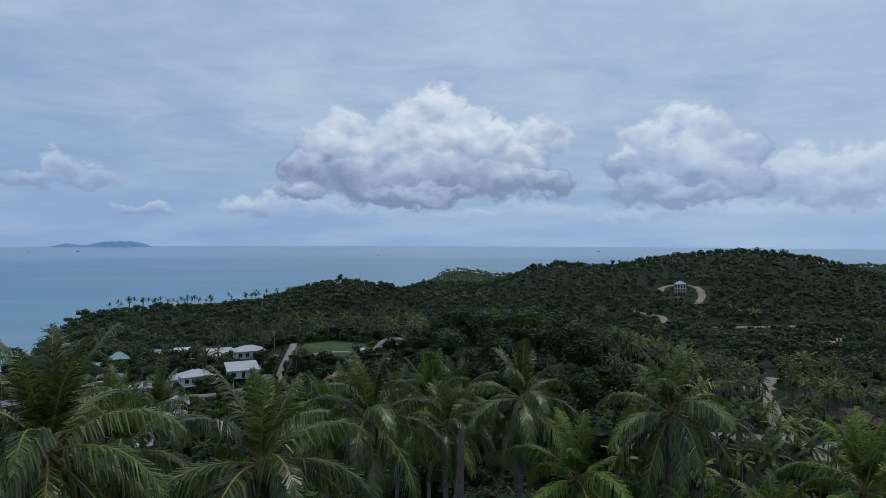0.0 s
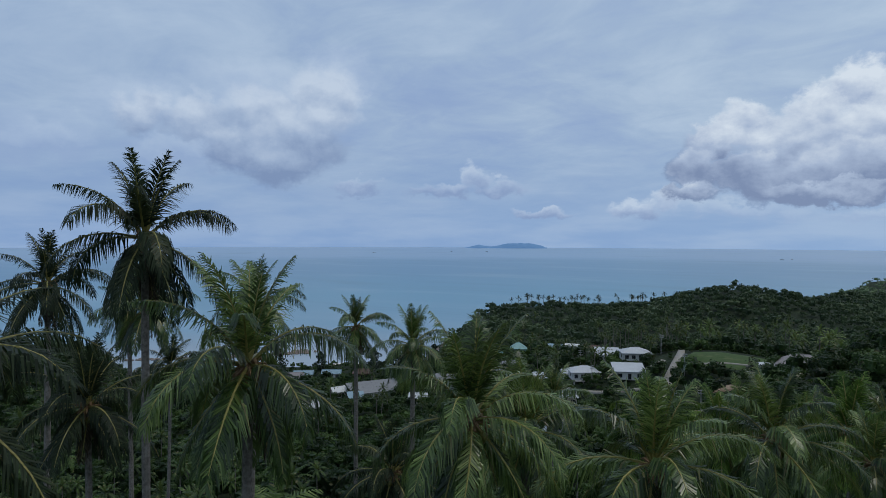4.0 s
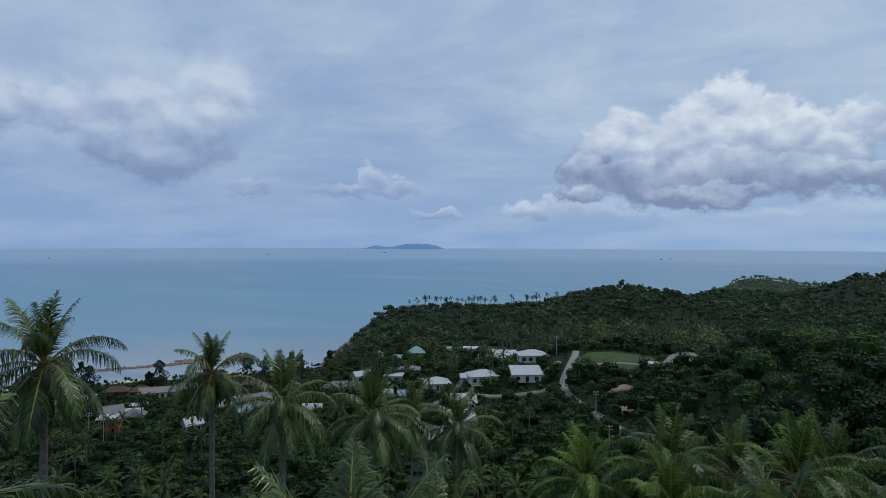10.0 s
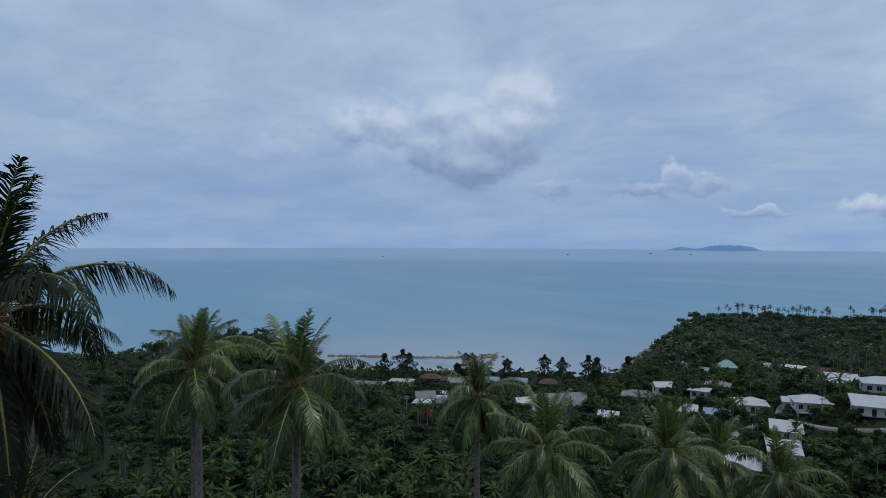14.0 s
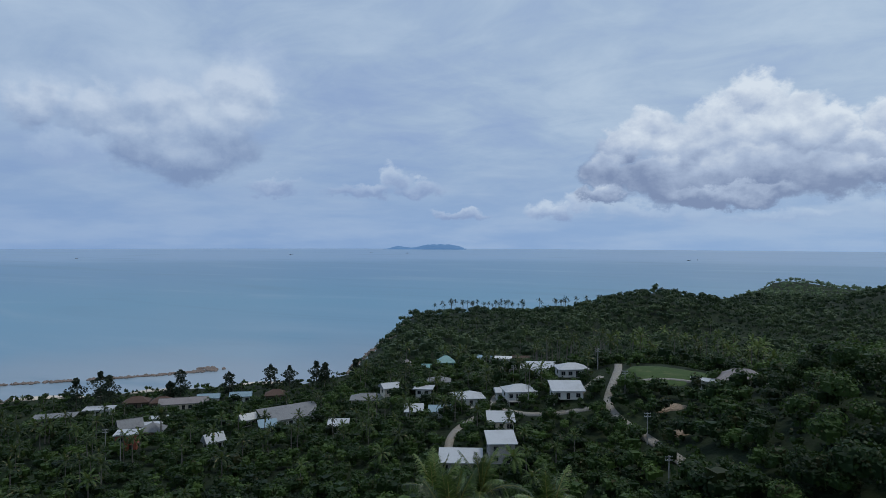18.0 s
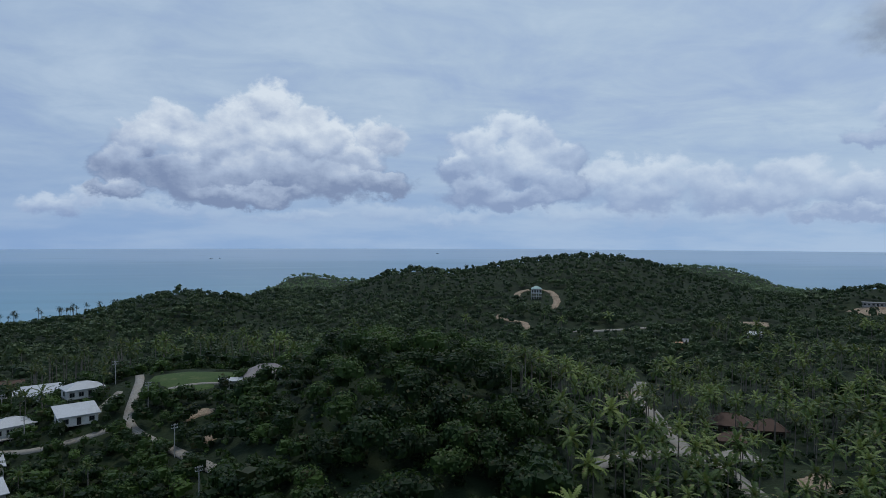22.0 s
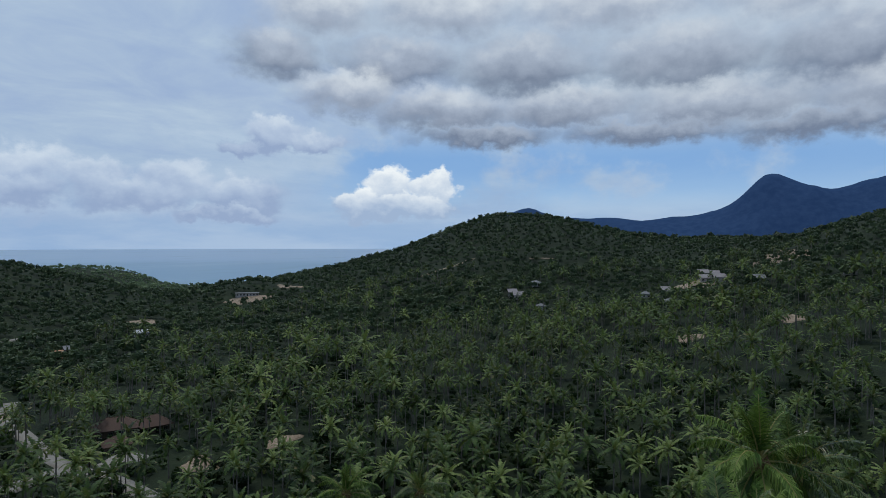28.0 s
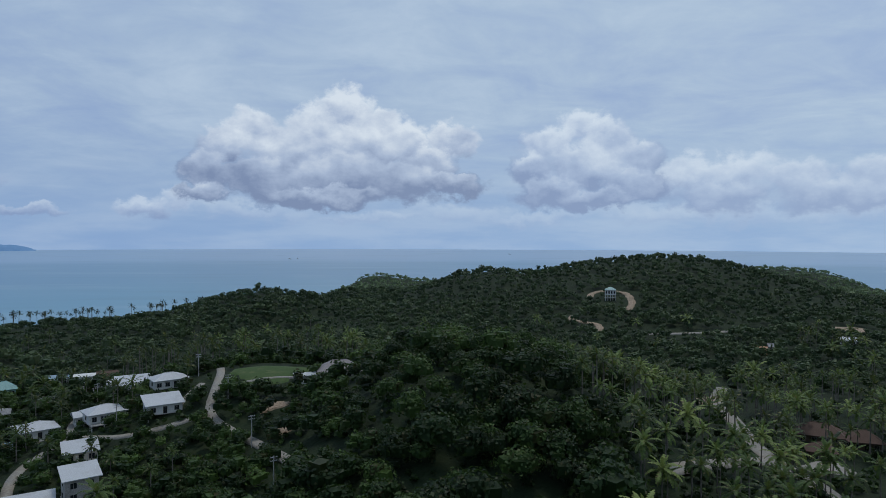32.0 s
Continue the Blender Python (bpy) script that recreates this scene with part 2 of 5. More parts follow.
sky_col = cloud(sky_col, [(64.8, 4.4, 2.2, 1.4), (61.0, 4.8, 2.5, 1.8), (58.4, 3.0, 2.6, 1.5), (62.4, 2.8, 4.0, 1.4)], 1.0, 5.0, (srgb(150, 172, 205), srgb(188, 203, 224), srgb(226, 234, 243)), 0.25, 1.0)
# the sky is brighter towards the sun's side
tilt_b = g.smooth(bearing, -75.0, 75.0)
sky_col = g.mix(1.0, sky_col, g.mix(tilt_b, (0.83, 0.87, 0.925), (1.13, 1.11, 1.05)), "MULTIPLY")
bg = world.node_tree.nodes.new("ShaderNodeBackground")
g.put(bg.inputs[0], sky_col)
bg.inputs[1].default_value = 1.0
out = world.node_tree.nodes.new("ShaderNodeOutputWorld")
world.node_tree.links.new(bg.outputs[0], out.inputs[0])

lamp = bpy.data.lights.new("sun", "SUN")
lamp.energy, lamp.angle, lamp.color = 1.3, radians(12), (1.0, 0.95, 0.87)
sun = new("sun", lamp)
sb, se = radians(SUN_BEARING), radians(SUN_ELEVATION)
sun.matrix_world = look((math.sin(sb) * math.cos(se) * 300, math.cos(sb) * math.cos(se) * 300, math.sin(se) * 300), (0, 0, 0))


# ---------- materials ----------
def material(name):
    m = bpy.data.materials.new(name)
    m.use_nodes = True
    m.node_tree.nodes.clear()
    return m, Graph(m.node_tree)


def finish(m, gr, color, rough=0.8, bump=None, bump_dist=0.05, strength=0.5, metal=0.0, spec=0.3, thin=None, extra=None):
    t = m.node_tree
    b = t.nodes.new("ShaderNodeBsdfPrincipled")
    gr.put(b.inputs["Base Color"], color), gr.put(b.inputs["Roughness"], rough)
    b.inputs["Metallic"].default_value = metal
    b.inputs["Specular IOR Level"].default_value = spec
    if bump is not None:
        n = t.nodes.new("ShaderNodeBump")
        n.inputs["Strength"].default_value, n.inputs["Distance"].default_value = strength, bump_dist
        gr.put(n.inputs["Height"], bump)
        t.links.new(n.outputs[0], b.inputs["Normal"])
    o = t.nodes.new("ShaderNodeOutputMaterial")
    shader = b.outputs[0]
    if thin is not None:
        tr = t.nodes.new("ShaderNodeBsdfTranslucent")
        gr.put(tr.inputs[0], thin)
        mx = t.nodes.new("ShaderNodeMixShader")
        mx.inputs[0].default_value = 0.3
        t.links.new(shader, mx.inputs[1]), t.links.new(tr.outputs[0], mx.inputs[2])
        shader = mx.outputs[0]
    t.links.new(shader, o.inputs[0])
    return m


def place_of(gr, kind="Position"):
    if kind == "Position":
        return gr.tree.nodes.new("ShaderNodeNewGeometry").outputs["Position"]
    return gr.tree.nodes.new("ShaderNodeTexCoord").outputs[kind]


def leaf_material(name, dark, mid, light, warm=None, attr=True, scale=0.06, rough=0.55, spec=0.25):
    """Foliage: every leaf its own shade, every tree its own tone."""
    m, gr = material(name)
    isl = gr.tree.nodes.new("ShaderNodeNewGeometry").outputs["Random Per Island"]
    patch = gr.noise(place_of(gr), scale, 3.0)
    tone = gr.math("ADD", gr.math("MULTIPLY", isl, 0.45 if attr else 0.7), gr.math("MULTIPLY", patch, 0.55 if attr else 0.3))
    if attr:
        a = gr.tree.nodes.new("ShaderNodeAttribute")
        a.attribute_name = "tone"
        tone = gr.math("ADD", gr.math("MULTIPLY", tone, 0.5), gr.math("MULTIPLY", a.outputs["Fac"], 0.5))
    each = gr.tree.nodes.new("ShaderNodeObjectInfo").outputs["Random"]
    tone = gr.math("ADD", tone, gr.math("MULTIPLY", gr.math("SUBTRACT", each, 0.5), 0.25 if attr else 0.55))
    col = gr.ramp(tone, [(0.15, dark), (0.5, mid), (0.85, light)])
    if warm is not None:
        col = gr.mix(gr.smooth(isl, 0.93, 0.97), col, warm)
    return finish(m, gr, col, rough, spec=spec, thin=gr.mix(0.5, col, light))


def plain_material(name, a, b, scale=3.0, rough=0.85, bump=0.3, dist=0.02, stain=None, spec=0.3, metal=0.0):
    """Two tones by fine grain, with larger weather stains."""
    m, gr = material(name)
    p = place_of(gr, "Object")
    fine = gr.noise(p, scale * 6, 5.0, 0.6)
    big = gr.noise(p, scale * 0.5, 4.0, 0.6)
    col = gr.mix(gr.smooth(fine, 0.3, 0.7), a, b)
    if stain is not None:
        col = gr.mix(gr.math("MULTIPLY", gr.smooth(big, 0.5, 0.72), 0.65), col, stain)
    return finish(m, gr, col, rough, fine, dist, bump, metal, spec)


M = {}
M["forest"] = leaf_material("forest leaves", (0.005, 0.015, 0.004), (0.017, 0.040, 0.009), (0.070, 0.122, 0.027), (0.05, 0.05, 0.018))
# distance haze, and sun on the farthest hills, are mixed into these two leaf colours
M["woods"] = leaf_material("hill woods in haze", (0.016, 0.031, 0.014), (0.034, 0.060, 0.026), (0.074, 0.108, 0.046), None, True, 0.02)
M["sunny"] = leaf_material("sunlit far woods", (0.10, 0.15, 0.08), (0.14, 0.20, 0.10), (0.20, 0.26, 0.13), None, True, 0.02)
M["palm"] = leaf_material("palm fronds", (0.010, 0.024, 0.005), (0.056, 0.100, 0.022), (0.20, 0.255, 0.074), (0.15, 0.135, 0.06))
M["palm_hero"] = leaf_material("near palm fronds", (0.008, 0.022, 0.004), (0.050, 0.094, 0.016), (0.190, 0.255, 0.070), (0.16, 0.15, 0.05), False, 0.25, 0.36, 0.5)
# palms against the light: their shade is put into a darker frond colour
M["palm_backlit"] = leaf_material("backlit palm fronds", (0.010, 0.018, 0.008), (0.020, 0.034, 0.013), (0.045, 0.060, 0.024), None, False)
M["palm_dry"] = leaf_material("dry fronds", (0.030, 0.022, 0.012), (0.075, 0.052, 0.030), (0.14, 0.11, 0.07), None, False)
M["palm_young"] = leaf_material("young fronds", (0.022, 0.055, 0.008), (0.070, 0.135, 0.018), (0.18, 0.26, 0.05), None, False)
M["needles"] = leaf_material("casuarina needles", (0.012, 0.022, 0.012), (0.022, 0.036, 0.020), (0.040, 0.055, 0.032))
M["rachis"] = plain_material("frond stalk", (0.16, 0.15, 0.035), (0.26, 0.22, 0.07), 2.0, 0.5)
M["trunk"] = plain_material("palm trunk bark", (0.11, 0.095, 0.08), (0.22, 0.20, 0.175), 1.5, 0.9, 0.6, 0.03, (0.06, 0.055, 0.045))
M["bark"] = plain_material("tree bark", (0.05, 0.04, 0.03), (0.11, 0.09, 0.07), 2.0, 0.9, 0.6, 0.03)
M["husk"] = plain_material("coconut husk and sheath", (0.13, 0.075, 0.04), (0.26, 0.17, 0.09), 3.0, 0.8)
M["nut"] = plain_material("green coconut", (0.10, 0.11, 0.02), (0.20, 0.16, 0.04), 3.0, 0.4)
M["white"] = plain_material("white render", (0.44, 0.45, 0.44), (0.56, 0.57, 0.56), 1.2, 0.8, 0.1, 0.01, (0.34, 0.34, 0.32))
M["cream"] = plain_material("cream render", (0.52, 0.47, 0.38), (0.64, 0.58, 0.48), 1.2, 0.8, 0.1, 0.01, (0.34, 0.30, 0.25))
M["concrete"] = plain_material("grey concrete", (0.26, 0.25, 0.24), (0.40, 0.39, 0.37), 1.0, 0.9, 0.3, 0.02, (0.16, 0.155, 0.15))
M["roof_white"] = plain_material("pale metal sheet roof", (0.31, 0.33, 0.35), (0.43, 0.45, 0.47), 0.8, 0.55, 0.1, 0.01, (0.30, 0.31, 0.32), 0.4)
M["roof_grey"] = plain_material("grey tile roof", (0.13, 0.135, 0.14), (0.21, 0.215, 0.22), 1.0, 0.7, 0.3, 0.02, (0.09, 0.09, 0.095))
M["roof_mauve"] = plain_material("taupe tile roof", (0.17, 0.155, 0.155), (0.24, 0.22, 0.22), 1.0, 0.7, 0.3, 0.02, (0.13, 0.115, 0.115))
M["roof_brown"] = plain_material("brown tile roof", (0.055, 0.034, 0.026), (0.10, 0.060, 0.045), 1.0, 0.75, 0.3, 0.02, (0.06, 0.035, 0.025))
M["roof_blue"] = plain_material("slate blue metal roof", (0.14, 0.22, 0.27), (0.21, 0.30, 0.35), 1.0, 0.5, 0.1, 0.01, (0.11, 0.17, 0.2), 0.4)
M["roof_teal"] = plain_material("teal sheet roof", (0.10, 0.23, 0.23), (0.17, 0.32, 0.31), 1.0, 0.5, 0.1, 0.01, (0.08, 0.17, 0.17), 0.4)
M["roof_red"] = plain_material("red painted wall", (0.30, 0.08, 0.05), (0.40, 0.12, 0.08), 1.0, 0.7, 0.2, 0.01, (0.2, 0.06, 0.04))
M["orange"] = plain_material("orange clay tile", (0.42, 0.22, 0.13), (0.55, 0.32, 0.20), 1.0, 0.8, 0.3, 0.02)
M["wood"] = plain_material("dark weathered timber", (0.06, 0.045, 0.03), (0.13, 0.10, 0.07), 2.0, 0.8)
M["metal"] = plain_material("galvanised steel", (0.35, 0.36, 0.37), (0.45, 0.46, 0.47), 2.0, 0.4, 0.1, 0.005, None, 0.5, 0.8)
M["glass"] = plain_material("dark window glass", (0.012, 0.015, 0.018), (0.02, 0.024, 0.028), 1.0, 0.08, 0.0, 0.001, None, 0.6)
M["road"] = plain_material("pale concrete road", (0.17, 0.16, 0.145), (0.27, 0.26, 0.235), 0.3, 0.9, 0.3, 0.02, (0.22, 0.18, 0.13))
M["dirt"] = plain_material("bare tan earth", (0.17, 0.125, 0.085), (0.34, 0.27, 0.20), 0.3, 0.95, 0.8, 0.3, (0.09, 0.07, 0.045))
M["rock"] = plain_material("shore rock", (0.13, 0.10, 0.085), (0.26, 0.21, 0.18), 0.4, 0.9, 0.8, 0.1, (0.08, 0.07, 0.06))
M["sand"] = plain_material("beach sand", (0.50, 0.44, 0.36), (0.62, 0.56, 0.48), 0.5, 0.95, 0.2, 0.02)
M["grass"] = plain_material("mown lawn", (0.026, 0.052, 0.012), (0.045, 0.08, 0.02), 0.6, 0.9, 0.4, 0.03, (0.085, 0.10, 0.04))
M["far_green"] = plain_material("distant wooded slope", (0.05, 0.075, 0.095), (0.07, 0.10, 0.12), 0.02, 0.95, 0.3, 1.0)
# mountain and island: the blue of distance haze is put into their base colours
M["far_haze"] = plain_material("mountain forest in haze", (0.026, 0.056, 0.125), (0.036, 0.070, 0.145), 0.004, 0.95, 0.3, 4.0, None, 0.0)
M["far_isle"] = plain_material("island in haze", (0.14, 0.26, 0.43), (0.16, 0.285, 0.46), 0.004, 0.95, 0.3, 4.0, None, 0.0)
M["boat"] = plain_material("dark boat hull", (0.05, 0.06, 0.07), (0.10, 0.11, 0.12), 1.0, 0.6)

# ground under the trees; its near-black colour includes the shade between crowns
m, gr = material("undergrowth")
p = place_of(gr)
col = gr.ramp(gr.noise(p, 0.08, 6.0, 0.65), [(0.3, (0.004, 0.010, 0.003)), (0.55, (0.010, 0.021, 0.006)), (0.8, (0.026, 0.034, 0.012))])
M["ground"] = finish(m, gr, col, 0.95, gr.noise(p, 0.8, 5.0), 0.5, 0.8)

# sea: shallow turquoise near the shore; bright slicks and cloud shadows are put into the colour
m, gr = material("sea water")
p = place_of(gr)
sx = gr.tree.nodes.new("ShaderNodeSeparateXYZ")
gr.put(sx.inputs[0], p)
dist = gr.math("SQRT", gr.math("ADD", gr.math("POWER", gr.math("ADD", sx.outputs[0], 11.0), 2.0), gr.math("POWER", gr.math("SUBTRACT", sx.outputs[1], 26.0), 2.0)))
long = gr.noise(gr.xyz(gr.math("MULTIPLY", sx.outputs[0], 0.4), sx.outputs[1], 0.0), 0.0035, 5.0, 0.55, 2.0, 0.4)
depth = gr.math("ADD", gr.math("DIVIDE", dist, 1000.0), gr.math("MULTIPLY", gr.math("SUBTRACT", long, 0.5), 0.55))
# the last stops pale the water like haze towards the horizon
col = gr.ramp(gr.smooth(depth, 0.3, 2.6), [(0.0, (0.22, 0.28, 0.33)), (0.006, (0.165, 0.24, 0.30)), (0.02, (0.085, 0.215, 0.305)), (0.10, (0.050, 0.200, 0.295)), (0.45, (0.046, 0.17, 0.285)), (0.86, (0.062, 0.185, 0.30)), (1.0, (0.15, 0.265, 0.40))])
slick_shade = gr.noise(gr.xyz(gr.math("MULTIPLY", sx.outputs[0], 0.25), sx.outputs[1], 7.0), 0.009, 6.0, 0.6, 2.0, 0.8)
col = gr.mix(gr.math("MULTIPLY", gr.smooth(slick_shade, 0.52, 0.70), 0.6), col, (0.17, 0.275, 0.345))
# darker patches painted as cloud shadows on the water
col = gr.mix(gr.math("MULTIPLY", gr.smooth(slick_shade, 0.47, 0.32), 0.55), col, (0.026, 0.135, 0.215))
ripple = gr.noise(p, 0.35, 3.0, 0.6)
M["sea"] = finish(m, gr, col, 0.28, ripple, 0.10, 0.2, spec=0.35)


# ---------- shared mesh helpers ----------
def part(name, bm, mat, parent=None, label=""):
    """One mesh object from a bmesh, under a thing or a part."""
    me = bpy.data.meshes.new(name)
    bm.to_mesh(me)
    bm.free()
    me.materials.append(mat)
    ob = new(name, me)
    ob.parent = parent
    if label:
        ob["label"] = label
    return ob


def raw(name, verts, faces, mat, parent=None, smooth=False, tone=None):
    """One mesh object from arrays; faces are all triangles or all quads."""
    verts, faces = np.asarray(verts, np.float32), np.asarray(faces, np.int32)
    me = bpy.data.meshes.new(name)
    k = faces.shape[1]
    me.vertices.add(len(verts)), me.loops.add(faces.size), me.polygons.add(len(faces))
    me.vertices.foreach_set("co", verts.ravel())
    me.loops.foreach_set("vertex_index", faces.ravel())
    me.polygons.foreach_set("loop_start", np.arange(len(faces), dtype=np.int32) * k)
    me.polygons.foreach_set("use_smooth", np.full(len(faces), smooth))
    if tone is not None:
        me.attributes.new("tone", "FLOAT", "POINT").data.foreach_set("value", np.asarray(tone, np.float32))
    me.update(calc_edges=True)
    me.materials.append(mat)
    ob = new(name, me)
    ob.parent = parent
    return ob


def share(name, me, parent, m=None):
    """Another object on a mesh that exists."""
    ob = new(name, me)
    ob.parent = parent
    if m is not None:
        ob.matrix_basis = m
    return ob


def thing(name, x, y, z, turn=0.0, **tags):
    e = new(name)
    e.empty_display_size = 0.5
    e.matrix_basis = pose(x, y, z, 0, 0, turn)
    return tagged(e, **tags)


def box(bm, x0, x1, y0, y1, z0, z1, bevel=0.0):
    v = [bm.verts.new((x, y, z)) for x in (x0, x1) for y in (y0, y1) for z in (z0, z1)]
    fs = [bm.faces.new([v[i] for i in f]) for f in ((0, 1, 3, 2), (4, 6, 7, 5), (0, 4, 5, 1), (2, 3, 7, 6), (0, 2, 6, 4), (1, 5, 7, 3))]
    if bevel:
        bmesh.ops.bevel(bm, geom=list({e for f in fs for e in f.edges}), offset=bevel, segments=1, affect="EDGES")
    return bm


def tube(bm, pts, radii, n=8):
    """A tapered tube along points, closed at the ends."""
    rings = []
    for i, p in enumerate(pts):
        d = (Vector(pts[min(i + 1, len(pts) - 1)]) - Vector(pts[max(i - 1, 0)])).normalized()
        a = d.orthogonal().normalized()
        if abs(d.z) > 0.5:
            a = (Vector((1, 0, 0)) - d * d.x).normalized()
        b = d.cross(a)
        rings.append([bm.verts.new(Vector(p) + (a * math.cos(2 * math.pi * k / n) + b * math.sin(2 * math.pi * k / n)) * radii[i]) for k in range(n)])
    for r0, r1 in zip(rings, rings[1:]):
        for k in range(n):
            bm.faces.new((r0[k], r0[(k + 1) % n], r1[(k + 1) % n], r1[k]))
    bm.faces.new(rings[0][::-1]), bm.faces.new(rings[-1])
    return bm


# ---------- the lie of the land ----------
CX, CY = -11.0, 26.0
COAST_B = np.array([-180, -100, -82, -72, -66, -64.5, -62.5, -50, -40, -36, -33.2, -31.5, -29.5, -24, -14, -5, -1.8, 1, 4, 12, 24, 34, 38, 43, 47, 51, 56, 62, 70, 80, 180], float)
COAST_D = np.array([981, 654, 436, 420, 425, 405, 338, 332, 330, 345, 425, 480, 589, 643, 676, 763, 910, 1090, 1134, 1090, 1144, 1373, 1362, 1090, 1036, 1090, 1362, 1744, 3000, 4700, 4700], float)
# bearing, distance, depth along the view, breadth across it, height
HILLS = [
    (10, 195, 55, 42, 33.0),
    (-8, 567, 60, 50, 22.5),
    (-25, 534, 44, 33, 7.7),
    (-17, 567, 49, 49, 1.5),
    (1.7, 1035, 45, 46, 12.0),
    (11.5, 698, 80, 50, 31.4),
    (27, 698, 131, 100, 48.9),
    (19, 654, 98, 76, 29.4),
    (35, 1254, 109, 131, 20.0),
    (49, 676, 60, 44, 26.2),
    (72, 872, 245, 122, 97.5),
    (80, 872, 245, 109, 63.2),
    (91, 927, 283, 164, 69.1),
    (110, 763, 272, 164, 119.6),
    (-65.5, 398, 31, 33, 1.5),
    (-71, 368, 28, 42, 13.5),
    (60, 828, 174, 98, 34.4),
    (-8, 240, 42, 46, 19.5),
]


def polar(x, y):
    return np.degrees(np.arctan2(x - CX, y - CY)), np.hypot(x - CX, y - CY)


def spot(b, d):
    return CX + math.sin(radians(b)) * d, CY + math.cos(radians(b)) * d


def wave(x, y, s, seed=0.0):
    """Cheap smooth noise, -1 to 1."""
    x, y = x / s + seed, y / s - seed * 1.7
    return (np.sin(x + 1.3 * np.sin(y * 0.7 + seed)) + np.sin(y * 1.1 + 1.7 * np.sin(x * 0.6)) + np.sin((x + y) * 0.73 + seed * 3) * 0.8) / 2.8


def land(x, y):
    """Height of the ground."""
    x, y = np.asarray(x, float), np.asarray(y, float)
    b, d = polar(x, y)
    inland = np.interp(b, COAST_B, COAST_D) + wave(x, y, 9.0, 2.0) * 3 + wave(x, y, 31.0, 5.0) * 5 - d
    s = np.clip(inland / 240.0, 0, 1)
    base = 2.2 + 4.3 * s * s * (3 - 2 * s)
    total = np.zeros_like(x)
    for hb, hd, sr, st, h in HILLS:
        hx, hy = spot(hb, hd)
        ux, uy = math.sin(radians(hb)), math.cos(radians(hb))
        r, t = (x - hx) * ux + (y - hy) * uy, (x - hx) * uy - (y - hy) * ux
        total += (h * np.exp(-0.5 * ((r / sr) ** 2 + (t / st) ** 2))) ** 3
    rc = np.hypot(x - 4, y + 30)
    total += (41.0 * np.exp(-((rc / 104.0) ** 4))) ** 3
    h = base + np.cbrt(total) * np.clip(0.25 + inland / 55.0, 0, 1)
    h += wave(x, y, 17.0) * 1.1 * np.clip(h / 20, 0, 1) + wave(x, y, 47.0, 4.0) * 2.2 * np.clip(h / 25, 0, 1)
    shore = np.clip((inland + 6.0) / 12.0, 0, 1)
    return h * shore - 6.0 * (1 - shore)


# ground sheet: rings that widen away from the middle
NB = 480
rad = [0.0]
while rad[-1] < 4880:
    rad.append(rad[-1] + max(3.0, rad[-1] * 0.019))
rad = np.array(rad[1:])
rad[-1] = 4880
ang = np.radians(np.linspace(-180, 180, NB, endpoint=False))
R, A = np.meshgrid(rad, ang, indexing="ij")
GX, GY = CX + np.sin(A) * R, CY + np.cos(A) * R
GZ = land(GX, GY)
GZ = np.where(GZ < -5.9, -6.0, GZ)
verts = np.stack([GX, GY, GZ], -1).reshape(-1, 3)
i, j = np.meshgrid(np.arange(len(rad) - 1), np.arange(NB), indexing="ij")
quad = np.stack([i * NB + j, i * NB + (j + 1) % NB, (i + 1) * NB + (j + 1) % NB, (i + 1) * NB + j], -1).reshape(-1, 4)[:, ::-1]
verts = np.concatenate([verts, [[CX, CY, float(land(CX, CY))]]])
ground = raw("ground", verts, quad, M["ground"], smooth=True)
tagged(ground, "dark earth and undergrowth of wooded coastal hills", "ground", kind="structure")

bm = bmesh.new()
rim = [bm.verts.new((CX + math.sin(a) * 4890, CY + math.cos(a) * 4890, 0.0)) for a in np.linspace(0, 2 * math.pi, 256, endpoint=False)]
bm.faces.new(rim[::-1])
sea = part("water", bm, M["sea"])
tagged(sea, "calm turquoise sea with pale shallows by the shore", "sea", kind="structure")


# ---------- plants: shapes ----------
rng = np.random.default_rng(7)


def unit(v):
    return v / np.maximum(np.linalg.norm(v, axis=-1, keepdims=True), 1e-9)


def leaves_at(p, n, size, r, narrow=0.75):
    """Four-cornered leaf sprays at points p, facing n, turned at random. Gives verts and quads."""
    k = len(p)
    side = unit(np.cross(n, unit(r.normal(size=(k, 3)))))
    up = np.cross(n, side)
    s = size * r.uniform(0.6, 1.3, (k, 1))
    bend = n * s * r.uniform(-0.25, 0.25, (k, 1))
    v = np.stack([p - up * s, p + side * s * narrow - bend, p + up * s, p - side * s * narrow - bend], 1)
    return v.reshape(-1, 3), np.arange(4 * k).reshape(-1, 4)


ICO_V, ICO_F = None, None
_b = bmesh.new()
bmesh.ops.create_icosphere(_b, subdivisions=1, radius=1.0)
ICO_V = np.array([v.co[:] for v in _b.verts])
ICO_F = np.array([[v.index for v in f.verts] for f in _b.faces])
_b.free()


HEART_V = np.array([(x, y, z) for x in (-1, 1) for y in (-1, 1) for z in (-1, 1)]) / 3 ** 0.5
HEART_F = np.array([(0, 1, 3, 2), (4, 6, 7, 5), (0, 4, 5, 1), (2, 3, 7, 6), (0, 2, 6, 4), (1, 5, 7, 3)])


